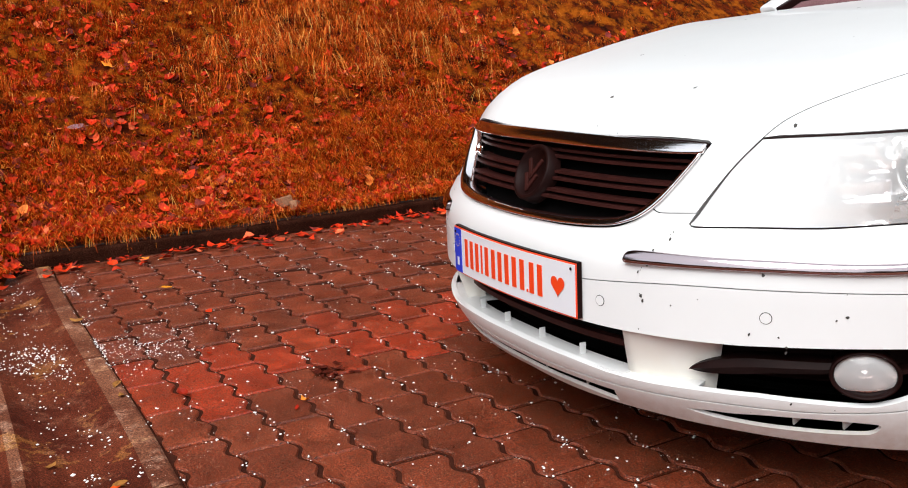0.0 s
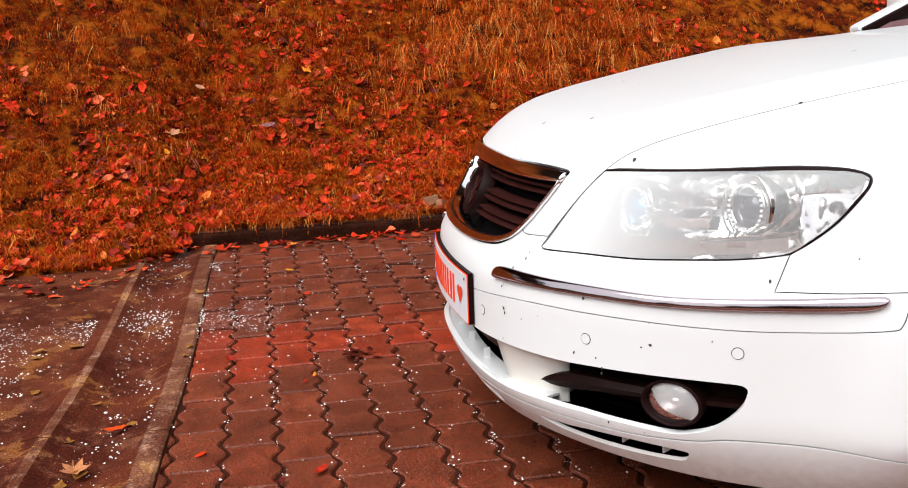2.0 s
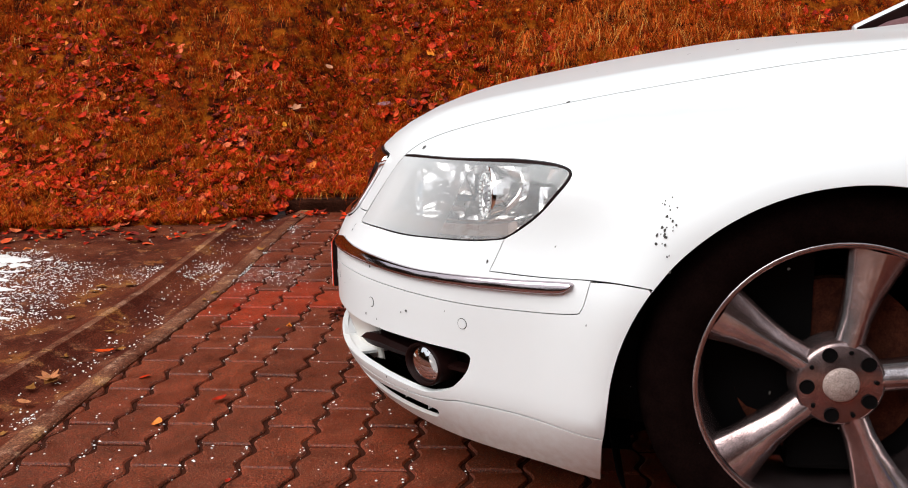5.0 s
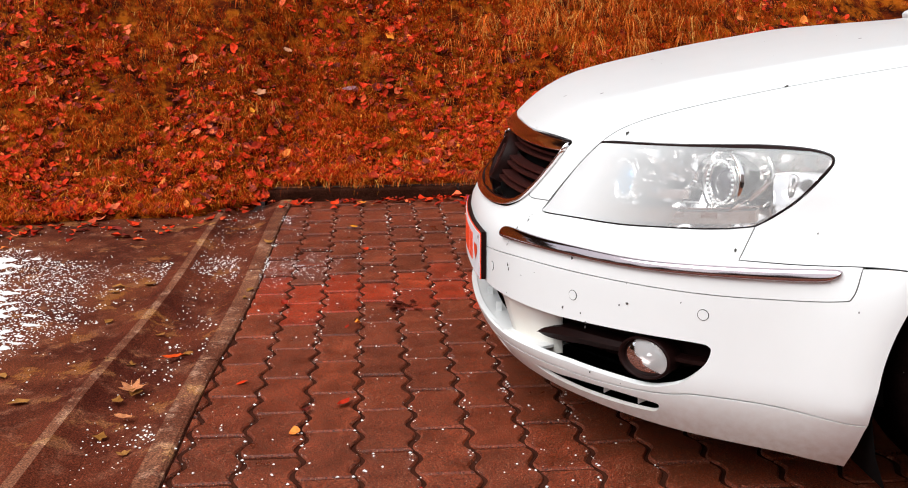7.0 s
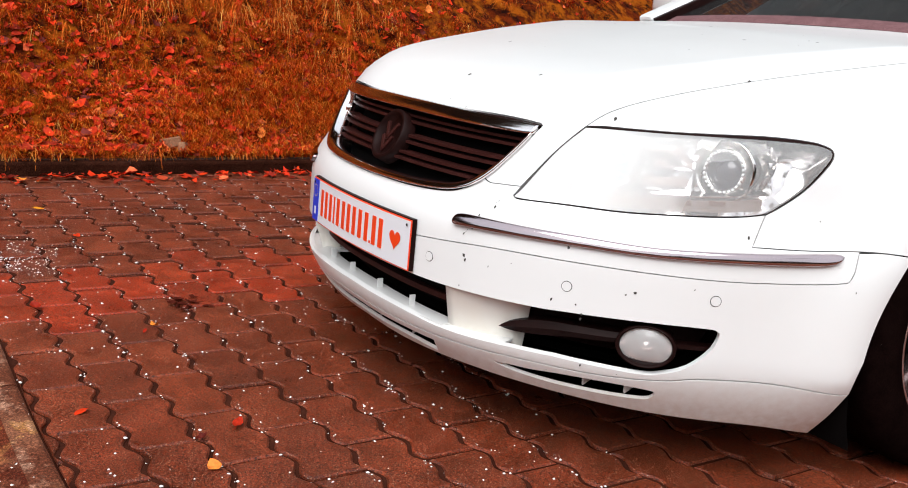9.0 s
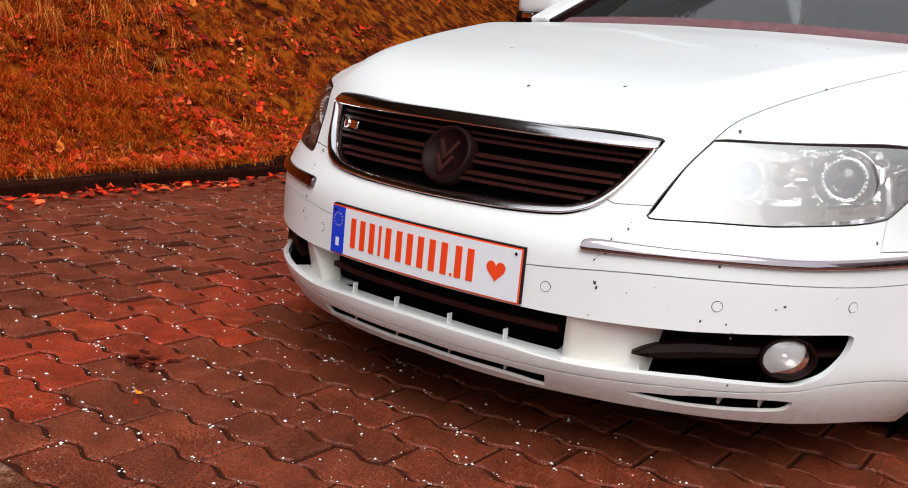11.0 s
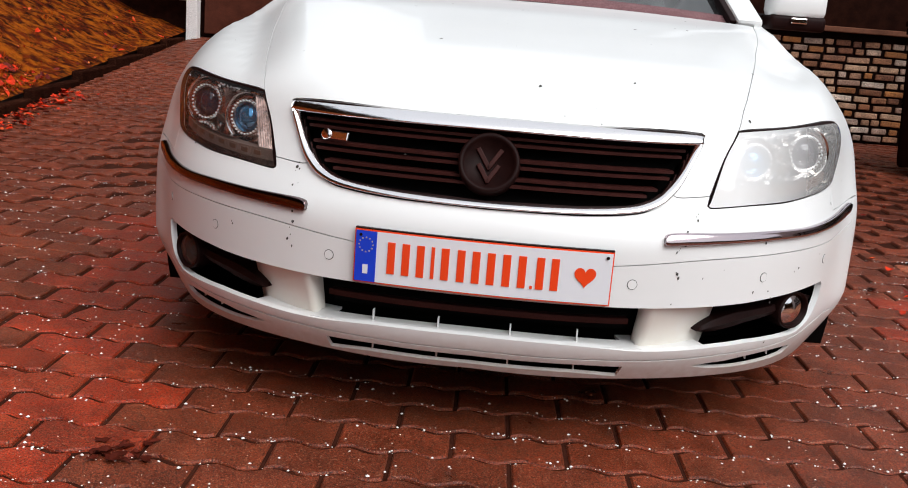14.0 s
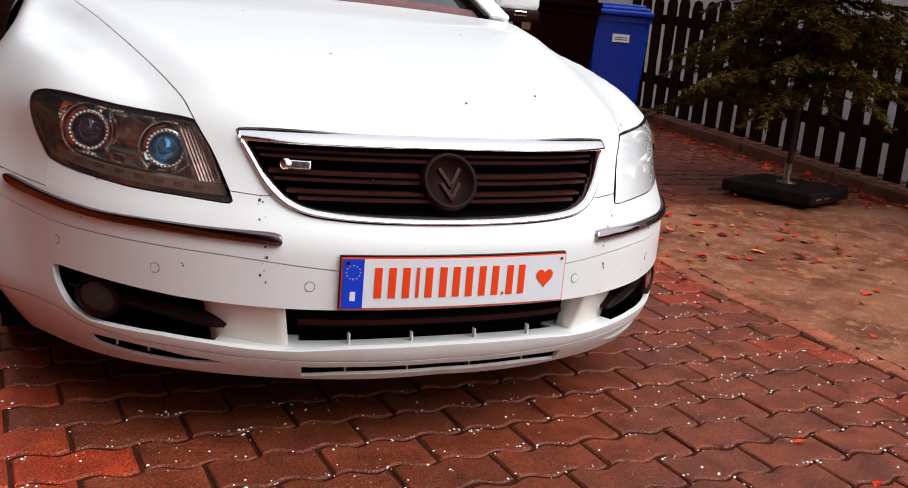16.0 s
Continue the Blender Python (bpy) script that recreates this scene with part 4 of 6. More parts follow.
# recessed pillars between the intake and the fog lamps, each with a return wall towards the intake
PILLAR_ROWS = 9
for s in (1, -1):
    verts, faces = [], []
    for v in range(PILLAR_ROWS):
        t = v / (PILLAR_ROWS - 1)
        inner, outer, deep = Vector((.357, .044, .338)).lerp((.332, .084, .203), t), Vector((.508, .160, .338)).lerp((.476, .168, .203), t), Vector((.345, .120, .338)).lerp((.328, .126, .203), t)
        row = [deep]
        for q in range(9):
            u = q / 8
            row.append(inner.lerp(outer, u) + Vector((.25, -.97, 0)) * (.030 * u * (1 - u)))
        row.append(outer + Vector((-.003, .004, 0)))
        verts += [(s * p.x, p.y, p.z) for p in row]
    k = 11
    for r in range(PILLAR_ROWS - 1):
        for c in range(k - 1):
            f = (r * k + c, r * k + k + c, r * k + k + c + 1, r * k + c + 1)
            faces.append(f if s > 0 else tuple(reversed(f)))
    part("bumper_pillar", raw("pillar", verts, faces, True), CREAM, car, "recessed bumper pillar, creamy with grime")
SLOT = whole([(0, .03, .190), (.20, .04, .190), (.313, .06, .188)], [(.313, .06, .188), (.304, .08, .160)], [(.304, .08, .160), (.20, .05, .162), (0, .04, .163)])
SLOT_SIDE = loop_of([[(.462, .110, .1835), (.500, .130, .1895), (.535, .155, .193), (.589, .187, .197), (.654, .246, .199), (.705, .312, .196), (.713, .324, .188), (.700, .320, .173), (.678, .299, .170), (.610, .232, .170), (.550, .180, .171), (.495, .135, .175), (.462, .110, .1835)]])
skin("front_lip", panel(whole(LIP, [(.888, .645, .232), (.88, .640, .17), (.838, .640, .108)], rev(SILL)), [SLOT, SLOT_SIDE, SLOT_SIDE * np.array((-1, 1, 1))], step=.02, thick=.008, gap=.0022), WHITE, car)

# near-black sheet behind the openings, in place of the shade in there
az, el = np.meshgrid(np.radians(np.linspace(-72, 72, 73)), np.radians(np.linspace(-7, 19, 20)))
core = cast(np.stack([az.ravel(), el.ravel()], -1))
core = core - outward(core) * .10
part("dark_backing", raw("core", core, [(r * 73 + c, r * 73 + c + 1, r * 73 + 74 + c, r * 73 + 73 + c) for r in range(19) for c in range(72)], True), MATT, car)
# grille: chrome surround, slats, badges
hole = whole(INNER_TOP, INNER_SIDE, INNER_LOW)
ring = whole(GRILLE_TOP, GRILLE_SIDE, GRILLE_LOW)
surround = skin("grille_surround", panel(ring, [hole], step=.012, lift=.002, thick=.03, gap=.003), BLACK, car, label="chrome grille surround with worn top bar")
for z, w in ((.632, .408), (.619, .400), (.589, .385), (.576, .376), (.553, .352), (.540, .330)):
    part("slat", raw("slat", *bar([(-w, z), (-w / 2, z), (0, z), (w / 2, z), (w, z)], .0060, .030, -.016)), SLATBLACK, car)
# black sheet paints the dark depth behind the slats
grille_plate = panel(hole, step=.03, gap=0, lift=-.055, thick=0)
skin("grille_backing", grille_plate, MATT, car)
badge_y = float(front(0, .581)[0])
disc = part("badge", raw("badge", *lathe([(0, .004), (.050, .004), (.052, .010), (.058, .013), (.063, .010), (.064, -.02)], 56), True), BLACK, car, "round black badge with plain raised bars")
disc.matrix_basis = pose(0, badge_y + .010, .581, 66, 0, 0)
for y, long in ((.002, .046), (-.026, .040)):
    for side in (-1, 1):
        bm = bmesh.new()
        box(bm, (-.0048, -.004, .003), (.0048, long, .0095), .0015, pose(0, y - .012, 0, 0, 0, side * 32))
        part("badge_bar", bm, SLATBLACK, disc)
bm = bmesh.new()
box(bm, (-.016, -.003, -.0095), (.034, .003, .0095), .003, Matrix.Identity(4))
small = part("small_badge", bm, CHROME, car, "small chrome badge on the grille")
small.matrix_basis = pose(-.330, float(front(.330, .606)[0]) + .004, .606, -18, 0, -20)
knob = part("badge_disc", raw("knob", *lathe([(0, .006), (.010, .006), (.012, .004), (.012, 0)], 24), True), CHROME, small)
knob.matrix_basis = pose(-.018, -.001, 0, 90, 0, 0)
# chrome rub strips, round in section; the right one is a darker copy
def strake(rows, profile, n=6):
    """A strip along the body surface through rows (x, z, half height), its section rounded by profile (share of the half height, lift)."""
    line = curve(rows, n)
    x, z, hh = line[:, 0], line[:, 1], line[:, 2]
    verts, faces, k = [], [], len(profile)
    for a, b, h in zip(x, z, hh):
        for share, lift in profile:
            zz = b + share * h
            p = np.array([[a, float(front(a, zz)[0]), zz]])
            o = outward(p)[0] * np.array((1, 1, .25))
            verts.append(tuple(p[0] + o * lift))
    for i in range(len(x) - 1):
        faces += [(i * k + q, i * k + q + 1, i * k + k + q + 1, i * k + k + q) for q in range(k - 1)]
    faces += [tuple(range(k)), tuple((len(x) - 1) * k + q for q in range(k))]
    return verts, faces


# bright border of the grille: a tilted lip below and at the sides, a rounded bar on top
BORDER = [(0, .5045, .0075), (.18, .508, .0078), (.29, .516, .0085), (.34, .530, .0100), (.367, .549, .0125), (.390, .577, .0140), (.412, .618, .0140), (.429, .651, .0120)]
BORDER = [(x, z + .0012, h - .0013) for x, z, h in BORDER]
lip = strake([(-x, z, h) for x, z, h in reversed(BORDER[1:])] + BORDER, [(-1, .001), (-1, .0095), (-.6, .0115), (0, .0100), (.6, .0060), (1, .0), (1, -.02)])
part("chrome_border", raw("border", *lip, True), CHROME, surround)
TOPBAR = [(0, .6585, .0118), (.17, .6583, .0118), (.30, .6575, .0113), (.40, .657, .0105), (.433, .657, .0085)]
lip = strake([(-x, z, h) for x, z, h in reversed(TOPBAR[1:])] + TOPBAR, [(-1, -.01), (-1, .0085), (-.75, .0108), (-.1, .0100), (.5, .0080), (.9, .0055), (1, .0030), (1, -.01)])
part("chrome_bar", raw("topbar", *lip, True), CHROME, surround, "worn chrome bar along the top of the grille")
STRIP = strake([(.365, .463, .005), (.371, .4645, .0105), (.40, .4665, .0118), (.50, .4685, .0100), (.60, .470, .0092), (.71, .4695, .0085), (.81, .477, .0098), (.855, .483, .0110), (.872, .487, .0095), (.878, .490, .004)], [(-1, -.002), (-1, .0090), (-.8, .0112), (-.3, .0116), (.3, .0116), (.75, .0112), (1, .0085), (1, -.002)])
for s in (1, -1):
    part("rub_strip", raw("strip", *(STRIP if s > 0 else mirrored(STRIP)), True), STRIPCHROME if s > 0 else SHADECHROME, car, "chrome rub strip along the bumper" if s > 0 else "chrome rub strip along the bumper, dark reflection in its colour")
# parking sensors
for x, z in ((.310, .371), (.598, .380), (.779, .390)):
    for s in (1, -1):
        p = np.array([[s * x, float(front(x, z)[0]), z]])
        n = Vector(outward(p)[0])
        o = part("parking_sensor", raw("sensor", *lathe([(0, .0012), (.0095, .0012), (.0095, -.003)], 24)), WHITE, car)
        o.matrix_basis = Matrix.Translation(p[0]) @ n.to_track_quat("Z", "Y").to_matrix().to_4x4()
        part("gap_ring", raw("ring", *lathe([(.0095, .0004), (.0107, .0004), (.0107, -.002)], 24)), MATT, o)
# lower intake: lattice, cross bar and fins; slots in the lip
part("intake_bar", raw("bar", *bar([(-.33, .278), (-.16, .278), (0, .278), (.16, .278), (.33, .278)], .012, .02, -.05)), SLATBLACK, car)
part("bumper_ledge", raw("ledge", *bar([(-.350, .228), (-.17, .233), (0, .235), (.17, .233), (.350, .228)], .006, .055, -.004)), WHITE, car)
for s in (1, -1):
    ledge = bar([(.325, .2255), (.40, .2255), (.45, .2285), (.492, .230)], .006, .10, -.004)
    part("pillar_ledge", raw("ledge", *(ledge if s > 0 else mirrored(ledge))), WHITE, car)
# near-black floors put the shade of intake and slots into colour
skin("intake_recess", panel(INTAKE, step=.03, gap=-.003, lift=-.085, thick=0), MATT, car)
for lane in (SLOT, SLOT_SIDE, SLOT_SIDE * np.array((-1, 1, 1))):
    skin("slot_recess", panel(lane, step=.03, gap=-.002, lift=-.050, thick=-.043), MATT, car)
for x in (-.213, -.075, .075, .213):
    bm = bmesh.new()
    y = float(front(abs(x), .24)[0])
    box(bm, (x - .0016, y + .032, .228), (x + .0016, y + .046, .258), .0005)
    part("fin", bm, WHITE, car)
    bm = bmesh.new()
    y = float(front(abs(x), .162)[0])
    box(bm, (x - .002, y + .006, .158), (x + .002, y + .035, .192), .0008)
    part("fin", bm, WHITE, car)
for s in (1, -1):
    for x in (.60, .66):
        bm = bmesh.new()
        y = float(front(x, .172)[0])
        box(bm, (s * x - .0025, y + .022, .168), (s * x + .0025, y + .05, .200), .001, None)
        part("fin", bm, WHITE, car)

# tray that closes the nose from below
verts, faces = [], []
for i in range(25):
    x = -.78 + 1.56 * i / 24
    y = float(front(abs(x), .165)[0]) + .018
    verts += [(x, y, .156), (x, max(y + .05, .70), .150)]
faces = [(2 * i, 2 * i + 2, 2 * i + 3, 2 * i + 1) for i in range(24)]
part("undertray", raw("tray", verts, faces), MATT, car)

# fog lamps in their recesses
LAMP_AXIS = Vector((.70, -.71, .03)).normalized()
for s in (1, -1):
    fl = panel(FOG if s > 0 else FOG_R, step=.02, gap=-.002, lift=-.078, thick=-.018)
    skin("fog_recess", fl, BLACK, car)
    fin = strake([(.477, .262, .001), (.487, .265, .006), (.505, .269, .011), (.53, .274, .014), (.566, .280, .0150), (.60, .284, .013), (.68, .288, .010)], [(-1, -.075), (-1, -.030), (0, -.024), (1, -.030), (1, -.075)])
    part("fog_fin", raw("fin", *(fin if s > 0 else mirrored(fin))), BLACK, car)
    fin = bar([(.745, .288), (.77, .288), (.79, .288)], .008, .03, -.022)
    part("fog_fin", raw("fin", *(fin if s > 0 else mirrored(fin))), BLACK, car)
    at = Vector((s * .712, float(front(.712, .283)[0]), .283))
    axis = Vector((s * LAMP_AXIS.x, LAMP_AXIS.y, LAMP_AXIS.z))
    m = Matrix.Translation(at - axis * .018) @ axis.to_track_quat("Z", "Y").to_matrix().to_4x4() @ Matrix.Diagonal((1.26, .92, 1, 1))
    lamp = part("fog_lamp", raw("fog", *lathe([(.043, -.04), (.046, .004), (.045, .010), (.0415, .010), (.040, .004), (.038, -.02)], 48), True), BLACK, car, "round fog lamp in a black bezel")
    lamp.matrix_basis = m
    part("reflector", raw("bowl", *lathe([(0, -.030), (.012, -.028), (.026, -.020), (.0385, .000)], 40), True), FOGBOWL if s > 0 else FOGBOWL_DARK, lamp)
    part("bulb_cap", raw("cap", *lathe([(0, -.004), (.008, -.006), (.011, -.012), (.011, -.028)], 24), True), FOGBOWL if s > 0 else FOGBOWL_DARK, lamp)
    cover = lathe([(0, .012), (.015, .0105), (.028, .007), (.0395, .001)], 40)
    if s < 0:
        cover = (cover[0], [tuple(reversed(f)) for f in cover[1]])
    lens = part("lens", raw("lens", *cover, True), FOGLENS_PALE if s > 0 else FOGLENS, lamp)
    lens.visible_shadow = False

# headlamps
LAMP = loop_of([LAMP_INNER, LAMP_TOP, LAMP_OUTER, LAMP_LOW])


def set_back(x, z, depth):
    """A point that lies depth below the body surface at x, z."""
    p = np.array([[x, float(front(x, z)[0]), z]])
    return (p - outward(p) * depth)[0]


for s in (1, -1):
    outline = LAMP * np.array((s, 1, 1))
    inner = cast(inset(flat(outline), .0019))
    seal = skin("headlamp", panel(outline, [inner], step=.012, gap=.0012, lift=.001, thick=.010), BLACK, car, label="headlamp with whitened lens over twin projectors" if s > 0 else "clear headlamp with twin round projectors")
    lens = skin("lens", panel(inner, step=.02, gap=0, lift=.001, thick=0), LENS_PALE if s > 0 else LENS, seal)
    lens.visible_shadow = False
    skin("shell", panel(cast(inset(flat(outline), .0012)), [cast(inset(flat(outline), .0026))], step=.03, gap=0, lift=-.010, thick=.072), REFLECTOR, seal)
    skin("housing", panel(inner, step=.02, gap=-.002, lift=-.080, thick=0), LITHOUSING if s > 0 else SMOKE, seal)
    strip = bar([(.47, .5445), (.56, .546), (.66, .551), (.74, .559), (.787, .570)], .022, .03, -.016)
    turn = part("turn_strip", raw("strip", *(strip if s > 0 else mirrored(strip))), AMBER, seal)
    for i in range(7):
        x = .520 + i * .037
        z = .5455 + .55 * (i / 6) ** 1.6 * .035
        block = bar([(x - .009, z), (x, z), (x + .009, z + .001)], .010, .012, -.0135)
        part("strip_block", raw("block", *(block if s > 0 else mirrored(block))), BLOCK, turn)
    edge = bar([(.775, .600), (.786, .628), (.784, .655), (.772, .672)], .012, .02, -.020)
    part("chrome_arc", raw("arc", *(edge if s > 0 else mirrored(edge))), REFLECTOR, seal)
    edge = bar([(.60, .566), (.66, .568), (.74, .577), (.790, .590)], .003, .06, -.016)
    part("chrome_edge", raw("edge", *(edge if s > 0 else mirrored(edge))), REFLECTOR, seal)
    for x, z, r, eye in ((.735, .632, .043, BULB), (.585, .622, .041, BULB_BLUE)):
        axis = Vector((s * .30, -.95, .05)).normalized()
        at = Vector(set_back(x, z, .034))
        m = Matrix.Translation((s * at.x, at.y, at.z)) @ axis.to_track_quat("Z", "Y").to_matrix().to_4x4()
        ringp = part("projector_ring", raw("ring", *lathe([(r * .76, -.010), (r * .80, .004), (r * .84, .007), (r, .007), (r * 1.04, .003), (r * 1.06, -.03)], 56), True), REFLECTOR, seal)
        ringp.matrix_basis = m
        part("projector_bowl", raw("bowl", *lathe([(r * 1.04, -.026), (r * 1.18, -.020), (r * 1.30, -.006), (r * 1.36, .008), (r * 1.40, .006), (r * 1.42, -.06)], 48), True), REFLECTOR, ringp)
        part("projector_lens", raw("eye", *lathe([(0, .012), (r * .25, .010), (r * .5, .005), (r * .70, -.004), (r * .79, -.014)], 40), True), eye, ringp)
        verts, faces = [], []
        for i in range(28):
            a = 2 * math.pi * i / 28
            k = len(verts)
            verts += [(r * .92 * math.cos(a) + r * .068 * p[0], r * .92 * math.sin(a) + r * .068 * p[1], .009 + r * .06 * p[2]) for p in ICO_V]
            faces += [tuple(k + q for q in f) for f in ICO_F]
        tagged(part("light_beads", raw("beads", verts, faces, True), BEAD, ringp), kind="stuff")
    web = bar([(.625, .640), (.655, .642), (.690, .645)], .060, .004, -.046)
    part("reflector_web", raw("web", *(web if s > 0 else mirrored(web))), LITHOUSING if s > 0 else SMOKE, seal)
    web = bar([(.618, .590), (.66, .590), (.70, .594)], .018, .02, -.040)
    part("reflector_step", raw("step", *(web if s > 0 else mirrored(web))), REFLECTOR, seal)
    # fluted reflector on the inner third
    verts, faces = [], []
    for i in range(17):
        x1, x0 = .512 + i * .0066, .478 + i * .0066
        a, b = set_back(x1, .671, .012), set_back(x0, .563, .014)
        d = (b - a) / np.linalg.norm(b - a)
        o = outward(np.array([[x1, float(front(x1, .62)[0]), .62]]))[0]
        w = np.cross(d, o)
        depth = .002 + .048 * smoothstep(6, 11, i)
        k = len(verts)
        for p in (a, b):
            for off in (w * .0030 - o * .0022, w * 0.0, -w * .0030 - o * .0022):
                q = p + off - o * depth
                verts.append((s * q[0], q[1], q[2]))
        faces += [(k, k + 1, k + 4, k + 3), (k + 1, k + 2, k + 5, k + 4)]
    # left fluting takes the brighter metal as well, for the light it catches
    part("fluted_reflector", raw("fluting", verts, faces), REFLECTOR if s > 0 else SMOKE, seal)

# number plate on its holder


def bent(x, y=0.0):
    return -.011 + .24 * x * x + y


def sheet(x0, x1, z0, z1, y, n=12, thick=.002):
    """A thin plate bent along the bumper."""
    verts, faces = [], []
    for i in range(n + 1):
        x = x0 + (x1 - x0) * i / n
        verts += [(x, bent(x, y), z0), (x, bent(x, y), z1), (x, bent(x, y + thick), z1), (x, bent(x, y + thick), z0)]
    for i in range(n):
        for q in range(4):
            faces.append((4 * i + q, 4 * i + (q + 1) % 4, 4 * i + 4 + (q + 1) % 4, 4 * i + 4 + q))
    faces += [(3, 2, 1, 0), (4 * n, 4 * n + 1, 4 * n + 2, 4 * n + 3)]
    return verts, [tuple(reversed(f)) for f in faces]


ORANGE, BLUE, PLATE = material("plate_orange", (0.80, 0.055, 0.004), .4), material("plate_blue", (0.005, 0.045, 0.60), .35), material("plate_white", (.74, .76, .80), .35)
holder = part("number_plate", raw("holder", *sheet(-.2602, .2602, .3278, .4405, .003, thick=.010)), BLACK, car, "white number plate with orange edge, bars and heart")
holder.matrix_basis = Matrix.Translation((.007, 0, 0))
part("plate_border", raw("border", *sheet(-.260, .260, .328, .438, 0)), ORANGE, holder)
part("plate_field", raw("field", *sheet(-.2575, .2575, .3308, .4352, -.0012)), PLATE, holder)
part("plate_band", raw("band", *sheet(-.2575, -.214, .3308, .4352, -.0022)), BLUE, holder)
for i in range(12):
    a = 2 * math.pi * i / 12
    x, z = -.236 + .0145 * math.cos(a), .407 + .0145 * math.sin(a)
    part("band_star", raw("dot", *sheet(x - .0013, x + .0013, z - .0013, z + .0013, -.0030, 1)), material("plate_yellow", (.55, .42, .20), .4) if i == 0 else bpy.data.materials["plate_yellow"], holder)
part("band_mark", raw("mark", *sheet(-.241, -.230, .347, .366, -.0030, 1)), PLATE, holder)
# the plate's writing as plain bars, one for each sign
for i, x in enumerate((-.183, -.153, -.123, -.098, -.073, -.041, -.011, .019, .050, .081, .117, .146)):
    w = .0035 if i == 3 else .0078
    part("plate_bar", raw("bar", *sheet(x - w, x + w, .352, .417, -.0026, 1)), ORANGE, holder)
part("plate_bar", raw("bar", *sheet(.0985, .1035, .352, .358, -.0026, 1)), ORANGE, holder)
verts = []
for i in range(40):
    a = 2 * math.pi * i / 40
    hx, hz = 16 * math.sin(a) ** 3, 13 * math.cos(a) - 5 * math.cos(2 * a) - 2 * math.cos(3 * a) - math.cos(4 * a)
    x, z = .206 + hx * .00135, .386 + hz * .00145
    verts.append((x, bent(x, -.0026), z))
heart = [(.206, bent(.206, -.0026), .383), *verts]
part("plate_heart", raw("heart", heart, [(0, 1 + (i + 1) % 40, 1 + i) for i in range(40)]), ORANGE, holder)

for x in (-.2475, .2475):
    screw = part("plate_screw", raw("screw", *lathe([(0, .001), (.0028, .001), (.0034, 0)], 12)), BLACK, holder)
    screw.matrix_basis = pose(x, bent(x, -.0028), .4265, 90, 0, 0)

# ---- wheels ----
def wheel(y, s, z=HUB[1]):
    m = Matrix.Translation((s * .895, y, z)) @ pose(0, 0, 0, 0, s * 90, 0)
    w = part("wheel", raw("rim_barrel", *lathe([(.2445, .006), (.240, .011), (.235, .006), (.231, -.012), (.222, -.05), (.212, -.10), (.212, -.20), (.235, -.22)], 72), True), ALLOY, car, "five-spoke alloy wheel, brake dust on it")
    w.matrix_basis = m
    part("rim_edge", raw("edge", *lathe([(.2415, .0112), (.2435, .0122), (.2455, .0112), (.2465, .0075), (.2462, .002)], 72), True), ALLOYLIT, w)
    part("tyre", raw("tyre", *lathe([(.236, .004), (.248, .012), (.268, .016), (.292, .017), (.312, .012), (.326, .002), (.334, -.012), (.336, -.04), (.336, -.19), (.326, -.225), (.29, -.24), (.24, -.23)], 72), True), RUBBER, w)
    for k in range(5):
        verts, faces = [], []
        rows = ((.048, .030, .000, .006), (.075, .026, -.004, .012), (.11, .026, -.006, .013), (.15, .032, -.006, .012), (.19, .041, -.003, .010), (.233, .053, .002, .006))
        for r, hw, h, ridge in rows:
            verts += [(r, -hw, h - .012), (r, -hw * .80, h - .004), (r, -hw * .10, h + ridge), (r, hw * .28, h + ridge * .9), (r, hw, h - .006), (r, hw * .8, h - .05), (r, -hw * .8, h - .05)]
        for i in range(len(rows) - 1):
            for q in range(7):
                faces.append((7 * i + q, 7 * i + 7 + q, 7 * i + 7 + (q + 1) % 7, 7 * i + (q + 1) % 7))
        sp = part("spoke", raw("spoke", verts, faces, True), ALLOY, w)
        sp.matrix_basis = pose(0, 0, 0, 0, 0, 72 * k + 23)
        sp.data.materials.append(ALLOYLIT)
        for i, f in enumerate(sp.data.polygons):
            f.material_index = 1 if i % 7 in (2, 3) else 0
        # proud black discs stand in for the shaded bolt and pin holes
        hole = part("dark_bolt_disc", raw("bolt", *lathe([(0, .0095), (.010, .0095), (.0125, .0105), (.0125, 0)], 20)), MATT, w)
        hole.matrix_basis = pose(.056 * math.cos(radians(72 * k + 59)), .056 * math.sin(radians(72 * k + 59)), 0)
        pin = part("dark_pin_disc", raw("pin", *lathe([(0, .0098), (.0035, .0098), (.004, .0085)], 12)), MATT, w)
        pin.matrix_basis = pose(.058 * math.cos(radians(72 * k + 23)), .058 * math.sin(radians(72 * k + 23)), .001)
    part("hub", raw("hub", *lathe([(0, .008), (.066, .008), (.074, .002), (.078, -.05)], 48), True), ALLOY, w)
    part("hub_cap", raw("cap", *lathe([(0, .0165), (.026, .0155), (.0295, .012), (.0305, .006)], 40), True), CAPMAT, w)
    part("brake_disc", raw("disc", *lathe([(.06, -.075), (.165, -.075), (.165, -.10), (.06, -.10)], 48)), RUST, w)
    bm = bmesh.new()
    box(bm, (.09, -.07, -.12), (.185, .07, -.055), .012)
    cal = part("caliper", bm, MATT, w)
    return w


for yy in (HUB[0], HUB[0] + 2.88):
    for s in (1, -1):
        wheel(yy, s)
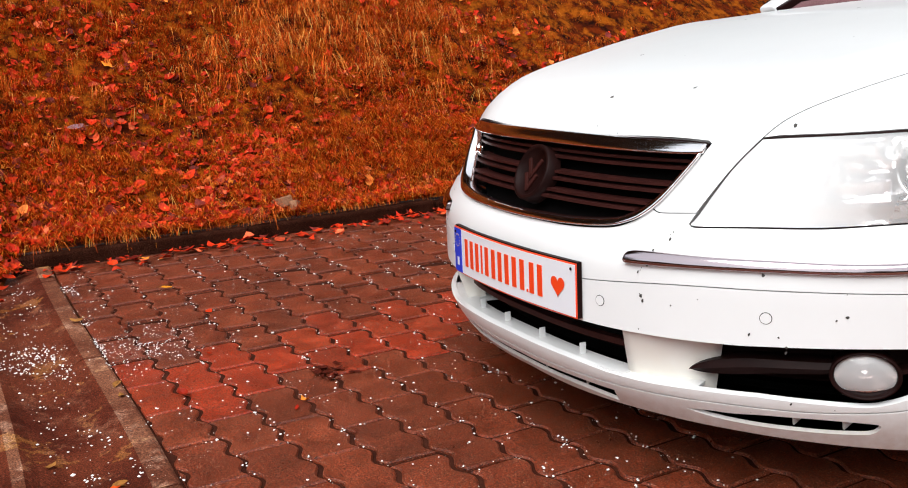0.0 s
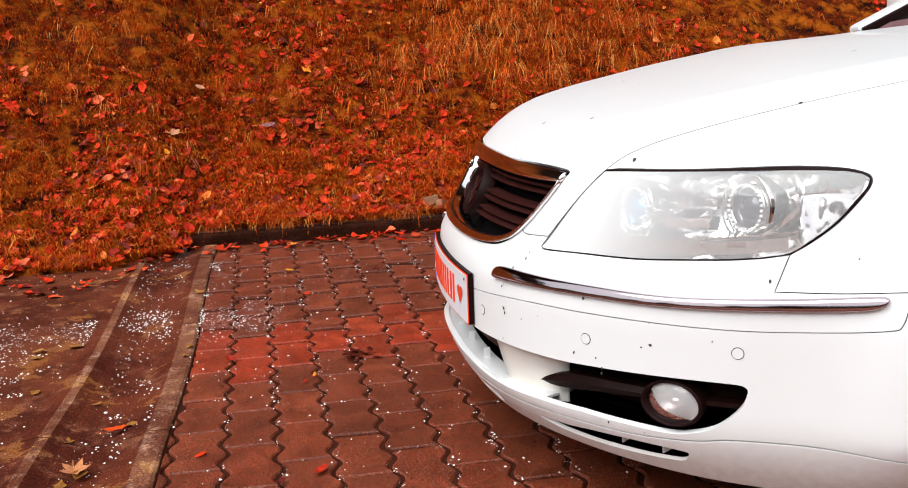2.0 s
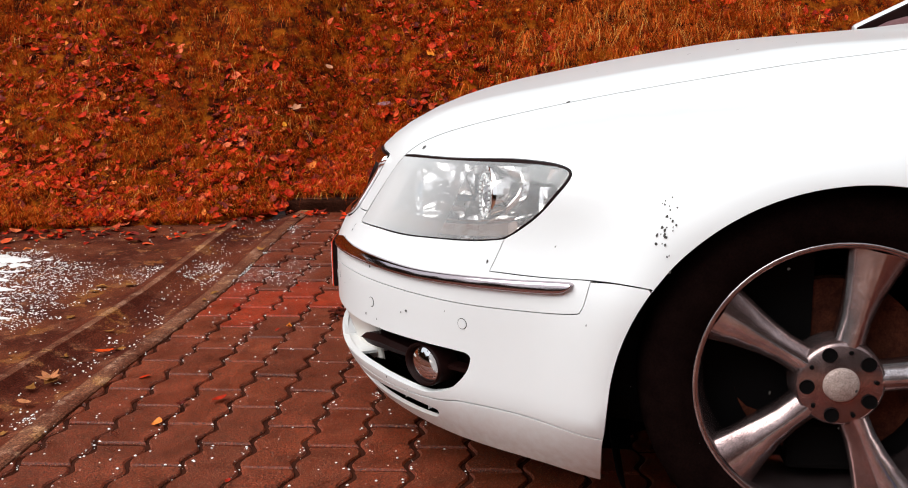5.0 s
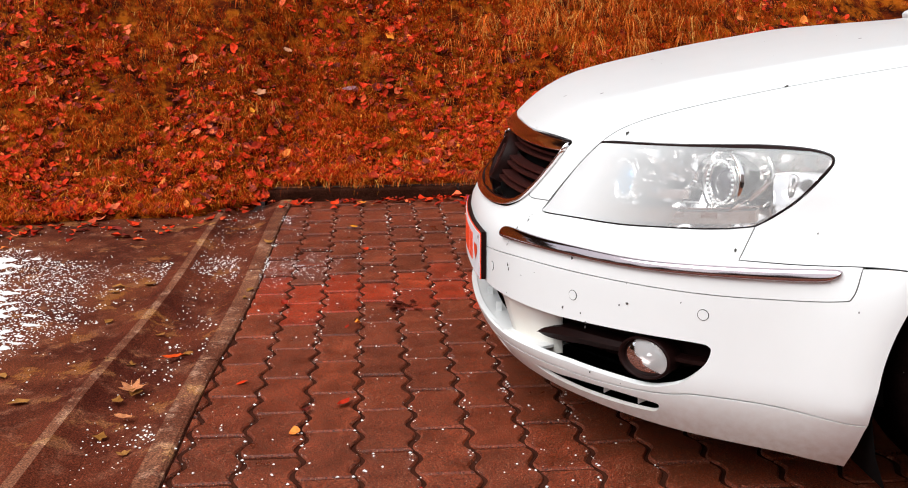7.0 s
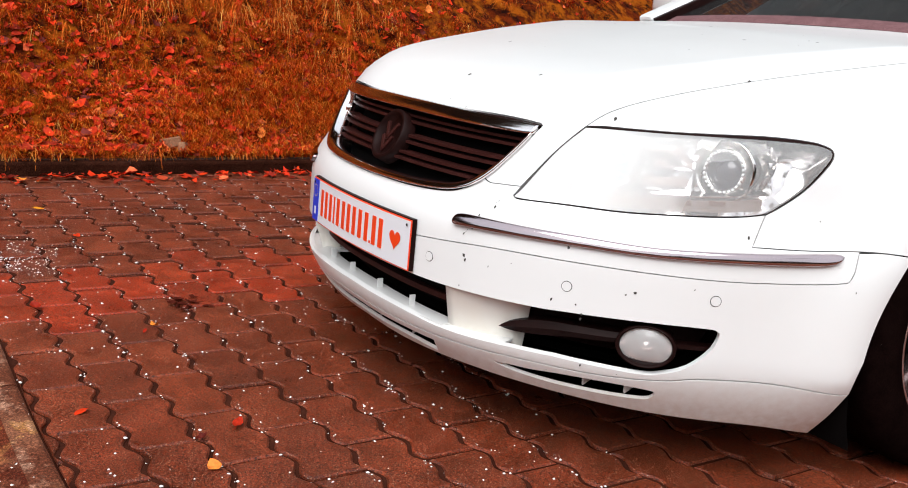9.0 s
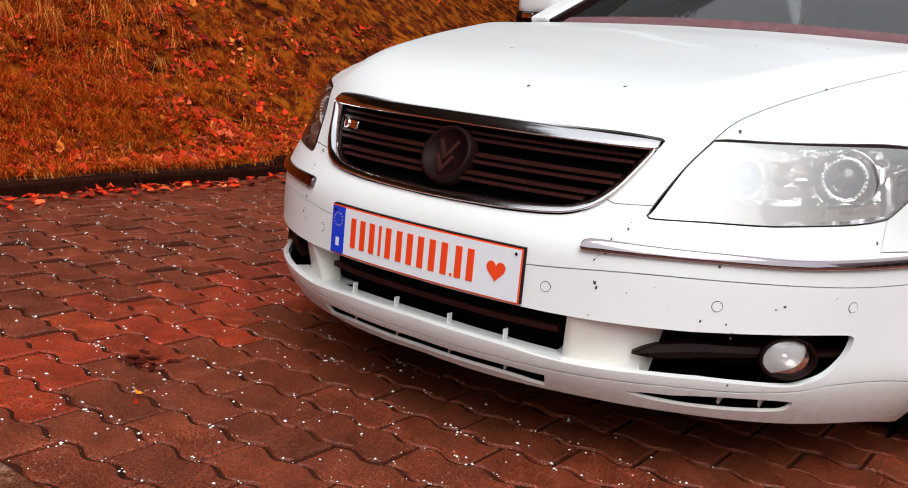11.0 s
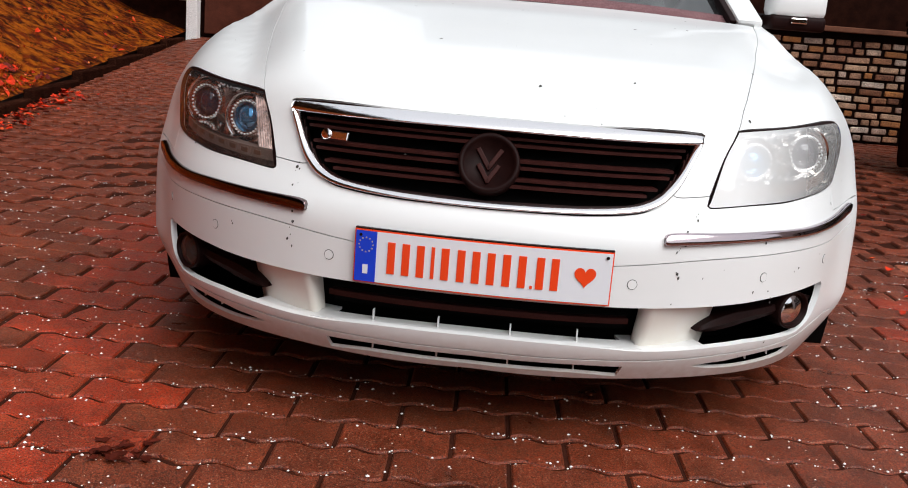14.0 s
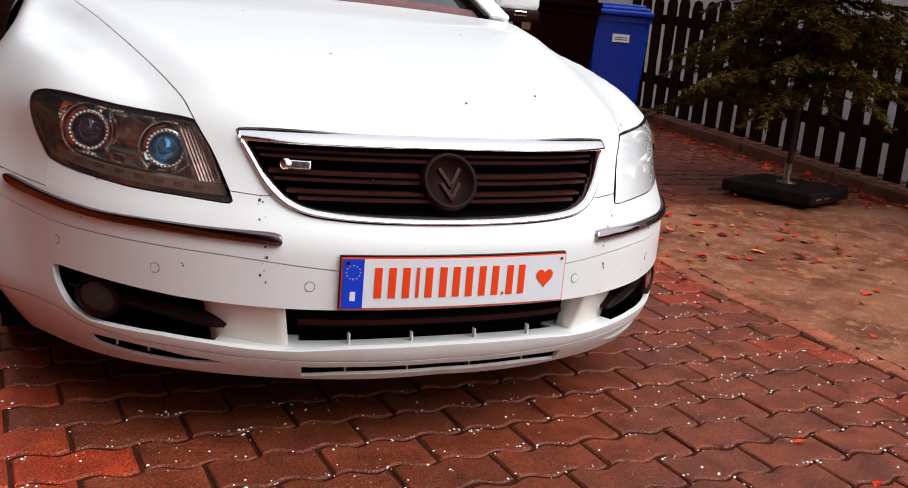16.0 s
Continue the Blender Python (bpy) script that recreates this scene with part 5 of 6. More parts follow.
# arch liners, near-black in place of the shade in the arches
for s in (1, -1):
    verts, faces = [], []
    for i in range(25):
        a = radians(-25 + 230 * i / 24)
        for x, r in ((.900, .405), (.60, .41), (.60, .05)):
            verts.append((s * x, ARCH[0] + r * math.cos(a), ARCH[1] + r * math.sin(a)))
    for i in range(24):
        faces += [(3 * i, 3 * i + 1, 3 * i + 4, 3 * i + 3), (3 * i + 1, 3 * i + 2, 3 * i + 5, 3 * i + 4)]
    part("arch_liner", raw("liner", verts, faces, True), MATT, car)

# ---- the rest of the body: cabin, doors, tail ----
SECTIONS = [(1.64, .955, .925), (2.2, .965, .928), (3.0, .975, .928), (3.9, .985, .925), (4.5, .99, .90), (4.9, .97, .84), (5.03, .86, .78)]


def tail_section(y, top, half):
    return [(half * .90, y, .20), (half * .985, y, .24), (half, y, .36), (half, y, .52), (half * .985, y, .70), (half * .955, y, .82), (half * .90, y, .90), (half * .80, y, top - .02), (half * .5, y, top + .005), (0, y, top + .01)]


verts, faces = [], []
for sec in SECTIONS:
    row = tail_section(*sec)
    verts += row + [(-x, y, z) for x, y, z in reversed(row[:-1])]
k = 19
for i in range(len(SECTIONS) - 1):
    faces += [(k * i + q, k * i + k + q, k * i + k + q + 1, k * i + q + 1) for q in range(k - 1)]
faces.append(tuple(k * (len(SECTIONS) - 1) + q for q in range(k)))
part("rear_body", raw("rear", verts, faces, True), WHITE, car)
bm = bmesh.new()
box(bm, (-.80, .75, .15), (.80, 4.9, .30), .02)
part("underbody", bm, MATT, car)


def pane(name, corners, mat, n=6, bulge=.03, thick=.0):
    """A curved pane between four corners (lower left, lower right, upper right, upper left)."""
    a, b, c, d = (np.array(p, float) for p in corners)
    nrm = np.cross(b - a, d - a)
    nrm /= np.linalg.norm(nrm)
    verts = [(a * (1 - u) + b * u) * (1 - v) + (d * (1 - u) + c * u) * v + nrm * bulge * 4 * u * (1 - u) for v in np.linspace(0, 1, n) for u in np.linspace(0, 1, 12)]
    faces = [(r * 12 + q, r * 12 + q + 1, r * 12 + 13 + q, r * 12 + 12 + q) for r in range(n - 1) for q in range(11)]
    return part(name, raw(name, verts, faces, True), mat, car)


pane("windscreen", ((-.72, 1.50, .918), (.72, 1.50, .918), (.56, 2.42, 1.40), (-.56, 2.42, 1.40)), PANE, bulge=.03)
pane("rear_window", ((.66, 4.30, 1.03), (-.66, 4.30, 1.03), (-.54, 3.70, 1.40), (.54, 3.70, 1.40)), PANE, bulge=.05)
pane("roof", ((-.56, 2.42, 1.40), (.56, 2.42, 1.40), (.54, 3.70, 1.40), (-.54, 3.70, 1.40)), WHITE, bulge=.05)
for s in (1, -1):
    c = ((s * .80, 1.95, .95), (s * .80, 4.15, .98), (s * .56, 3.68, 1.385), (s * .575, 2.50, 1.385))
    pane("side_window", c if s > 0 else (c[1], c[0], c[3], c[2]), PANE, bulge=.0)
    a, b = Vector((s * .748, 1.47, .912)), Vector((s * .565, 2.44, 1.405))
    bm = bmesh.new()
    d = (b - a)
    q = d.to_track_quat("Y", "Z").to_matrix().to_4x4()
    box(bm, (-.045, 0, -.03), (.045, d.length, .03), .012, Matrix.Translation(a) @ q)
    part("windscreen_pillar", bm, WHITE, car, smooth=False)
    bm = bmesh.new()
    box(bm, (-.012, 0, -.02), (.012, d.length, .036), .004, Matrix.Translation(a + Vector((-s * .055, .005, -.01))) @ q)
    part("pillar_seal", bm, BLACK, car)
    a, b = Vector((s * .535, 3.68, 1.405)), Vector((s * .73, 4.38, 1.0))
    d = b - a
    bm = bmesh.new()
    box(bm, (-.09, 0, -.03), (.09, d.length, .03), .012, Matrix.Translation(a) @ d.to_track_quat("Y", "Z").to_matrix().to_4x4())
    part("rear_pillar", bm, WHITE, car)
    # door mirrors
    bm = bmesh.new()
    box(bm, (-.105, -.05, -.035), (.105, .055, .075), .030, pose(s * .965, 1.80, .995, 0, 0, s * 8))
    mirror = part("door_mirror", bm, WHITE, car, "white door mirror with dark lower half", True)
    bm = bmesh.new()
    box(bm, (-.103, -.052, -.032), (.103, .05, .02), .014, pose(s * .965, 1.802, .955, 0, 0, s * 8))
    part("mirror_base", bm, BLACK, mirror, "", True)
    bm = bmesh.new()
    box(bm, (-.045, -.012, -.010), (.015, .006, .012), .005, pose(s * .985, 1.752, .955, 0, 0, s * 8))
    part("indicator", bm, REFLECTOR, mirror)
    bm = bmesh.new()
    box(bm, (-.07, -.03, -.03), (.07, .03, .02), .010, pose(s * .845, 1.85, .955))
    part("mirror_arm", bm, BLACK, mirror)
# scuttle between bonnet and windscreen, wipers
verts, faces = [], []
for i in range(21):
    x = -.78 + 1.56 * i / 20
    y = 1.41 + .085 * (1 - (x / .75) ** 2)
    z = .918 + .034 * (1 - (x / .78) ** 2)
    verts += [(x, y - .01, z - .05), (x, y + .005, z - .012), (x, y + .05, z - .016), (x, 1.60, z - .018)]
for i in range(20):
    faces += [(4 * i + q, 4 * i + 4 + q, 4 * i + 5 + q, 4 * i + 1 + q) for q in range(3)]
part("scuttle", raw("scuttle", verts, faces, True), BLACK, car)

verts = []
for i in range(25):
    u = i / 24
    belly = 4 * u * (1 - u)
    for along, proud in ((-.004, .002), (.004, .006), (.050, .006), (.056, .001)):
        verts.append((-.72 + 1.44 * u, 1.50 - .0137 * belly + along * .886 - proud * .464, .918 + .0266 * belly + along * .464 + proud * .886))
SEAL = grained("dusty_rubber", (0.20, 0.105, 0.11), (0.15, 0.075, 0.08), 20.0, 0.6, 0.1, 200.0)
part("windscreen_seal", raw("seal", verts, [(4 * i + q, 4 * i + 4 + q, 4 * i + 5 + q, 4 * i + 1 + q) for i in range(24) for q in range(3)], True), SEAL, car)

# flecks of dirt on the paint
r = random.Random(77)
DIRT = material("dirt_fleck", (.05, .045, .04), .8)
flecks = [(x, z) for x, z in ((.43, .52), (.41, .47), (.395, .44), (.40, .40), (-.40, .52), (-.40, .49), (-.40, .46), (-.398, .42), (-.40, .385), (.62, .33), (-.55, .40), (-.70, .55), (.70, .62), (.72, .60), (.71, .57), (.69, .54))]
verts, faces = [], []


def fleck(p, size):
    n = outward(np.array([p]))[0]
    a = np.cross(n, (0.3, .2, 1.0))
    a /= np.linalg.norm(a)
    b = np.cross(n, a)
    k = len(verts)
    w = r.uniform(.5, 1.0)
    for i in range(7):
        t = 2 * math.pi * i / 7
        verts.append(tuple(p + n * .0008 + (a * math.cos(t) * w + b * math.sin(t)) * size * r.uniform(.6, 1.2)))
    faces.append(tuple(k + i for i in range(7)))


for x, z in flecks:
    for _ in range(3):
        xx, zz = x + r.uniform(-.006, .006), z + r.uniform(-.02, .02)
        fleck(np.array((xx, float(front(abs(xx), zz)[0]), zz)), r.uniform(.0012, .0042))
for _ in range(46):
    u = np.array([[r.uniform(-.42, .42), r.uniform(-.35, .30)]])
    fleck(cast(u, True)[0], r.choice((.0014, .0022, .0048)))
for _ in range(40):
    a = r.choice((-1, 1)) * r.uniform(.3, 1.35)
    fleck(cast(np.array([[a, r.uniform(-.08, .30)]]))[0], r.choice((.0012, .002, .0035)))
for _ in range(26):
    xx, yy, zz = .93, .735 + r.gauss(0, .012), .60 + r.gauss(0, .035)
    d = np.array((xx, yy, zz)) - ROUND
    fleck(cast(np.array([[math.atan2(d[0], -d[1]), math.atan2(d[2], math.hypot(d[0], d[1]))]]))[0], r.choice((.0015, .002, .0035)))
tagged(part("dirt", raw("flecks", verts, faces), DIRT, car), kind="stuff")


# ---- east side: cobble edging, worn concrete, fence, bins, tree in a parasol base ----
APRON = stained("apron_concrete", (0.1562, 0.0529, 0.0275), (0.2643, 0.1057, 0.0601), (0.2883, 0.1022, 0.0265), (0.3844, 0.1862, 0.1201))


def edge_x(y):
    return 1.530 + .005 * y + .085 * smoothstep(.9, 2.0, y)


verts = []
yx, yy = np.arange(0, 1.0001, .05), np.arange(-.75, 2.36, .1)
for v in yy:
    for u in yx:
        x = edge_x(v) + .08 + u * (4.02 - edge_x(v) - .08)
        verts.append((x, v, level(x, v) + .004 + .004 * noise.noise((x * 3, v * 3, 2))))
k = len(yx)
tagged(part("concrete_apron", raw("apron", verts, [(r * k + c, r * k + c + 1, r * k + k + c + 1, r * k + k + c) for r in range(len(yy) - 1) for c in range(k - 1)], True), APRON), "worn concrete with moss and wet leaves", "concrete", kind="structure")
edging = thing("cobble_edging", "row of small worn cobbles along the paving", "cobbles", kind="structure")
cob = bmesh.new()
box(cob, (-.046, -.044, -.05), (.046, .044, 0), .012)
cob = mesh_of(cob, "cobble")
cob.materials.append(COBBLE)
y = -.7
while y < 2.3:
    ob = new("cobble", cob)
    ob.parent = edging
    ob.matrix_basis = pose(edge_x(y) + .045 + rng.uniform(-.004, .004), y, level(1.6, y) + .006 + rng.uniform(-.003, .003), 0, 0, rng.uniform(-4, 4))
    y += .094

TIMBER = grained("fence_timber", (0.0120, 0.0036, 0.0024), (0.0240, 0.0074, 0.0044), 12.0, 0.8, 0.4, 140.0, spec=0.03)
RENDER = grained("white_render", (0.88, 0.85, 0.84), (0.80, 0.76, 0.74), 2.5, 0.9, 0.3, 120.0)
PLINTH = grained("plinth_concrete", (0.2000, 0.0825, 0.0500), (0.1250, 0.0525, 0.0325), 6.0, 0.85, 0.4, 150.0)


def fence_x(y):
    return 4.02 + .05 * (y - 2.4)


fence = thing("fence", "dark brown board fence with pointed tops and open gaps", "fence")
board = bmesh.new()
pts = [(-.062, 0), (.062, 0), (.062, .30), (.052, .42), (.062, .55), (.062, .93), (.040, .985), (0, 1.0), (-.040, .985), (-.062, .93), (-.062, .55), (-.052, .42), (-.062, .30)]
fr = [board.verts.new((x, -.011, z)) for x, z in pts]
bk = [board.verts.new((x, .011, z)) for x, z in pts]
board.faces.new(list(reversed(fr)))
board.faces.new(bk)
for i in range(len(pts)):
    j = (i + 1) % len(pts)
    board.faces.new((fr[i], fr[j], bk[j], bk[i]))
bmesh.ops.recalc_face_normals(board, faces=board.faces)
board = mesh_of(board, "board")
board.materials.append(TIMBER)
y = 1.0
while y < 6.0:
    ob = new("board", board)
    ob.parent = fence
    ob.matrix_basis = pose(fence_x(y) + .02, y, level(4, y) + .10, rng.uniform(-.6, .6), 0, 87) @ Matrix.Diagonal((1, 1, .98 + rng.uniform(-.015, .015), 1))
    y += .195
for z in (.36, .88):
    bm = bmesh.new()
    box(bm, (-.02, 0, -.04), (.02, 5.05, .04), .005)
    ob = part("rail", bm, TIMBER, fence)
    ob.matrix_basis = Matrix.Translation((fence_x(1) + .052, 1.0, level(4, 1) + z)) @ pose(0, 0, 0, math.degrees(math.atan2(level(4, 6) - level(4, 1), 5)), 0, -2.9)
plinth = thing("fence_plinth", "low concrete kerb below the fence", "kerb", kind="structure")
y = 1.0
while y < 5.9:
    stone("plinth_stone", .985, .09, .25, PLINTH, plinth, pose(fence_x(y + .5) - .01, y + .5, level(4, y + .5) + .075 + rng.uniform(-.004, .004), math.degrees(math.atan(.036)), 0, -2.9) @ pose(0, 0, 0, 0, 0, 90))
    y += .995
wall = bmesh.new()
box(wall, (4.75, .6, -.4), (5.05, 14.0, 3.2), 0)
tagged(part("wall_east", wall, RENDER), "white rendered wall behind the fence", "wall", kind="structure")


# wheeled bins
def wheelie_bin(name, colour, label, m, w=.48, d=.55, h=.90, gloss=(.45, .10)):
    mat = grained(colour[0], colour[1], colour[2], 8.0, gloss[0], .10, 160.0, spec=gloss[1])
    top = thing(name, label, "bin", "wheeled bins")
    verts = []
    for z, s in ((.06, .80), (.10, .82), (h * .55, .91), (h * .90, .985), (h * .90, 1.03), (h * .94, 1.03)):
        hw, hd, r = w / 2 * s, d / 2 * s, .04
        ring = []
        for cx, cy, a0 in ((hw - r, hd - r, 0), (-hw + r, hd - r, 90), (-hw + r, -hd + r, 180), (hw - r, -hd + r, 270)):
            ring += [(cx + r * math.cos(radians(a0 + t)), cy + r * math.sin(radians(a0 + t)), z) for t in (0, 30, 60, 90)]
        verts += ring
    faces = [(i * 16 + q, i * 16 + (q + 1) % 16, i * 16 + 16 + (q + 1) % 16, i * 16 + 16 + q) for i in range(5) for q in range(16)] + [tuple(reversed(range(16)))]
    part("body", raw("bin", verts, faces), mat, top)
    bm = bmesh.new()
    box(bm, (-w / 2 - .012, -d / 2 - .035, h * .945), (w / 2 + .012, d / 2 + .03, h * .985), .012)
    lid = part("lid", bm, mat, top)
    for i, (s, z) in enumerate(((.94, 1.0), (.80, 1.022))):
        bm = bmesh.new()
        box(bm, (-w / 2 * s, -d / 2 * s - .02, h * (z - .02)), (w / 2 * s, d / 2 * s, h * z + .012), .012)
        part("lid_step", bm, mat, lid)
    bm = bmesh.new()
    if colour[0] == "bin_blue":
        box(bm, (-.06, -.003, -.028), (.06, .003, .028), .001, pose(.02, -d / 2 * .965 - .004, h * .78, -3, 0, 0))
        sticker = part("sticker", bm, STICKER, top, "small white sticker")
        for dz in (-.010, .004):
            bm = bmesh.new()
            box(bm, (-.045, -.001, -.0025), (.045, .001, .0025), 0, pose(.02, -d / 2 * .965 - .0085, h * .78 + dz, -3, 0, 0))
            part("sticker_bar", bm, BLACK, sticker)
    else:
        box(bm, (-.032, -.003, -.045), (.032, .003, .045), .001, pose(-.20, -d / 2 * .965 - .004, h * .80, -3, 0, 0))
        part("sticker", bm, TAN, top, "small tan sticker")
    for s in (1, -1):
        wh = part("wheel", raw("wheel", *lathe([(0, .02), (.03, .022), (.085, .02), (.10, .012), (.10, -.012), (.085, -.02), (0, -.02)], 28), True), RUBBER, top)
        wh.matrix_basis = pose(s * (w / 2 - .03), d / 2 - .06, .10, 0, 90, 0)
    bm = bmesh.new()
    box(bm, (-w / 2 + .05, d / 2 + .03, h * .93), (w / 2 - .05, d / 2 + .06, h * .965), .01)
    part("handle", bm, mat, top)
    top.matrix_basis = m
    return top


STICKER = material("sticker", (.72, .70, .68), .5)
TAN = material("tan_sticker", (.16, .07, .04), .5)
wheelie_bin("wheeled_bin", ("bin_blue", (0.002, 0.040, 0.42), (0.002, 0.028, 0.30)), "blue plastic wheeled bin with a small white sticker", pose(3.16, 4.49, level(3.16, 4.49), 0, 0, -29), .44, .52, .95, (.24, .5))
wheelie_bin("wheeled_bin", ("bin_black", (0.0075, 0.0018, 0.0013), (0.0105, 0.0028, 0.0020)), "black plastic wheeled bin with a small tan sticker", pose(2.72, 4.66, level(2.72, 4.66), 0, 0, -28), .62, .60, .98, (.9, .0))

# crushed carton by the bins
bm = bmesh.new()
box(bm, (-.07, -.04, 0), (.07, .04, .045), .010, pose(3.77, 5.02, level(3.77, 5.02) + .004, 0, 6, 20))
tagged(part("drink_can", bm, STICKER), "crumpled pale litter lying beside the fence", "litter")

# parasol base with a young spruce standing in its tube
PLATE_DARK = grained("base_black", (0.010, 0.006, 0.005), (0.020, 0.012, 0.010), 20.0, .5, .2, 200.0)
STEEL = grained("tube_steel", (0.30, 0.20, 0.15), (0.18, 0.11, 0.08), 20.0, .4, .1, 200.0, .8)
base = thing("parasol_base", "dark square parasol base with two carrying handles", "parasol base")
base.matrix_basis = pose(3.20, 2.54, level(3.2, 2.54) + .004, 0, 0, 24)
bm = bmesh.new()
box(bm, (-.27, -.27, .015), (.27, .27, .085), .014)
part("plate", bm, PLATE_DARK, base)
for x, y in ((-.2, -.2), (.2, -.2), (.2, .2), (-.2, .2)):
    bm = bmesh.new()
    box(bm, (x - .03, y - .03, 0), (x + .03, y + .03, .02), .004)
    part("foot", bm, RUBBER, base)
for x in (-.17, -.05):
    bm = bmesh.new()
    box(bm, (x - .035, -.276, .045), (x + .035, -.268, .056), .003)
    part("handle", bm, CHROME, base)
tube = part("tube", raw("tube", *lathe([(.0, .085), (.055, .085), (.055, .095), (.021, .10), (.021, .20), (.017, .20), (.017, .12)], 28), True), STEEL, base)

tree = thing("spruce", "young dark spruce with drooping branches in a parasol base", "tree")
tree.matrix_basis = pose(3.20, 2.54, level(3.2, 2.54) + .15)
tv, tf = [], []
for i in range(13):
    t = i / 12
    for q in range(8):
        a = 2 * math.pi * q / 8
        tv.append((.017 * (1 - t * .85) * math.cos(a) + .01 * math.sin(3 * t), .017 * (1 - t * .85) * math.sin(a), 1.95 * t))
tf = [(i * 8 + q, i * 8 + (q + 1) % 8, i * 8 + 8 + (q + 1) % 8, i * 8 + 8 + q) for i in range(12) for q in range(8)]
BARK = grained("bark", (0.06, 0.035, 0.022), (0.035, 0.02, 0.013), 30.0, .9, .6, 120.0)
part("trunk", raw("trunk", tv, tf, True), BARK, tree)
r = random.Random(31)
bv, bf, nv, nf = [], [], [], []


def twig(a, b, w):
    d = (b - a).normalized()
    s = d.cross(Vector((0, 0, 1)))
    s = (s.normalized() if s.length > .01 else Vector((1, 0, 0))) * w
    u = s.cross(d)
    k = len(bv)
    for p, q in ((a, 1.0), (b, .5)):
        for v in (s, u, -s, -u):
            bv.append(p + v * q)
    bf.extend([(k + i, k + (i + 1) % 4, k + 4 + (i + 1) % 4, k + 4 + i) for i in range(4)])


def needles(a, b, n, size):
    for i in range(n):
        p = a + (b - a) * ((i + r.random()) / n)
        ang = r.uniform(0, 2 * math.pi)
        d = (b - a).normalized() * .75 + Vector((math.cos(ang), math.sin(ang), r.uniform(-.6, .5))) * .8
        tip = p + d.normalized() * size * r.uniform(.7, 1.2)
        s = d.cross(Vector((r.uniform(-1, 1), r.uniform(-1, 1), 1))).normalized() * .0042
        k = len(nv)
        nv.extend([p - s, p + s, tip])
        nf.append((k, k + 1, k + 2))


for tier in range(18):
    z = .46 + tier * .083
    reach = .80 * (1 - tier / 19.5) ** .75
    for _ in range(r.randint(9, 11)):
        a = r.uniform(0, 2 * math.pi)
        n = 8
        prev = Vector((0, 0, z + r.uniform(-.04, .04)))
        long = reach * r.uniform(.75, 1.1)
        droop = r.uniform(.12, .34)
        for i in range(1, n + 1):
            t = i / n
            cur = Vector((math.cos(a) * long * t, math.sin(a) * long * t, z + .20 * long * t - droop * long * t * t * 1.6 + r.uniform(-.01, .01)))
            twig(prev, cur, .005 * (1.1 - t))
            needles(prev, cur, int(74 * long / reach), .038)
            if i > 1:
                for sgn in (1, -1):
                    sl = long * .36 * (1.1 - t) * r.uniform(.7, 1.2)
                    aa = a + sgn * r.uniform(.6, 1.0)
                    e = cur + Vector((math.cos(aa) * sl, math.sin(aa) * sl, -sl * r.uniform(.15, .5)))
                    twig(cur, e, .0022)
                    needles(cur, e, max(14, int(sl * 420)), .034)
            prev = cur
part("branch_work", raw("branches", bv, bf), BARK, tree)
part("crown", raw("crown", nv, nf), PINE, tree)

# house wall of narrow clinker slips, with dark cladding above
HOUSE_Y = 6.1
house = thing("wall_house", "house wall faced with pale and ochre clinker slips", "wall", kind="structure")
bm = bmesh.new()
box(bm, (-1.0, HOUSE_Y, -.3), (3.25, HOUSE_Y + .3, 1.05))
part("mortar", bm, grained("dark_mortar", (0.008, 0.0035, 0.0026), (0.015, 0.006, 0.0045), 10.0, .95, .4), house)
bm = bmesh.new()
box(bm, (-1.0, HOUSE_Y - .03, 1.05), (3.25, HOUSE_Y + .3, 3.6))
part("cladding", bm, TIMBER, house)
bm = bmesh.new()
box(bm, (-1.0, HOUSE_Y - .10, 1.02), (3.28, HOUSE_Y + .02, 1.06), .006)
part("sill", bm, PLINTH, house)
SLIP = piece_material("clinker_slip", [(0.0, (0.30, 0.11, 0.045)), (0.25, (0.52, 0.33, 0.21)), (0.5, (0.20, 0.065, 0.030)), (0.7, (0.68, 0.55, 0.45)), (0.85, (0.44, 0.17, 0.045)), (1.0, (0.12, 0.045, 0.03))], .8)
slips = []
for w in (.06, .085, .11, .14, .17):
    bm = bmesh.new()
    box(bm, (-w / 2, -.012, -.021), (w / 2, .012, .021), .007)
    me = mesh_of(bm, "slip")
    me.materials.append(SLIP)
    slips.append((w, me))
r = random.Random(41)
z = .22
while z < 1.0:
    x = 1.05 + r.uniform(-.1, 0)
    while x < 3.2:
        w, me = r.choice(slips)
        ob = new("slip", me)
        ob.parent = house
        ob.matrix_basis = pose(x + w / 2, HOUSE_Y - .008 + r.uniform(-.007, .004), z + r.uniform(-.004, .004), r.uniform(-4, 4), r.uniform(-2, 2), 0)
        x += w + r.uniform(.014, .030)
    z += .060

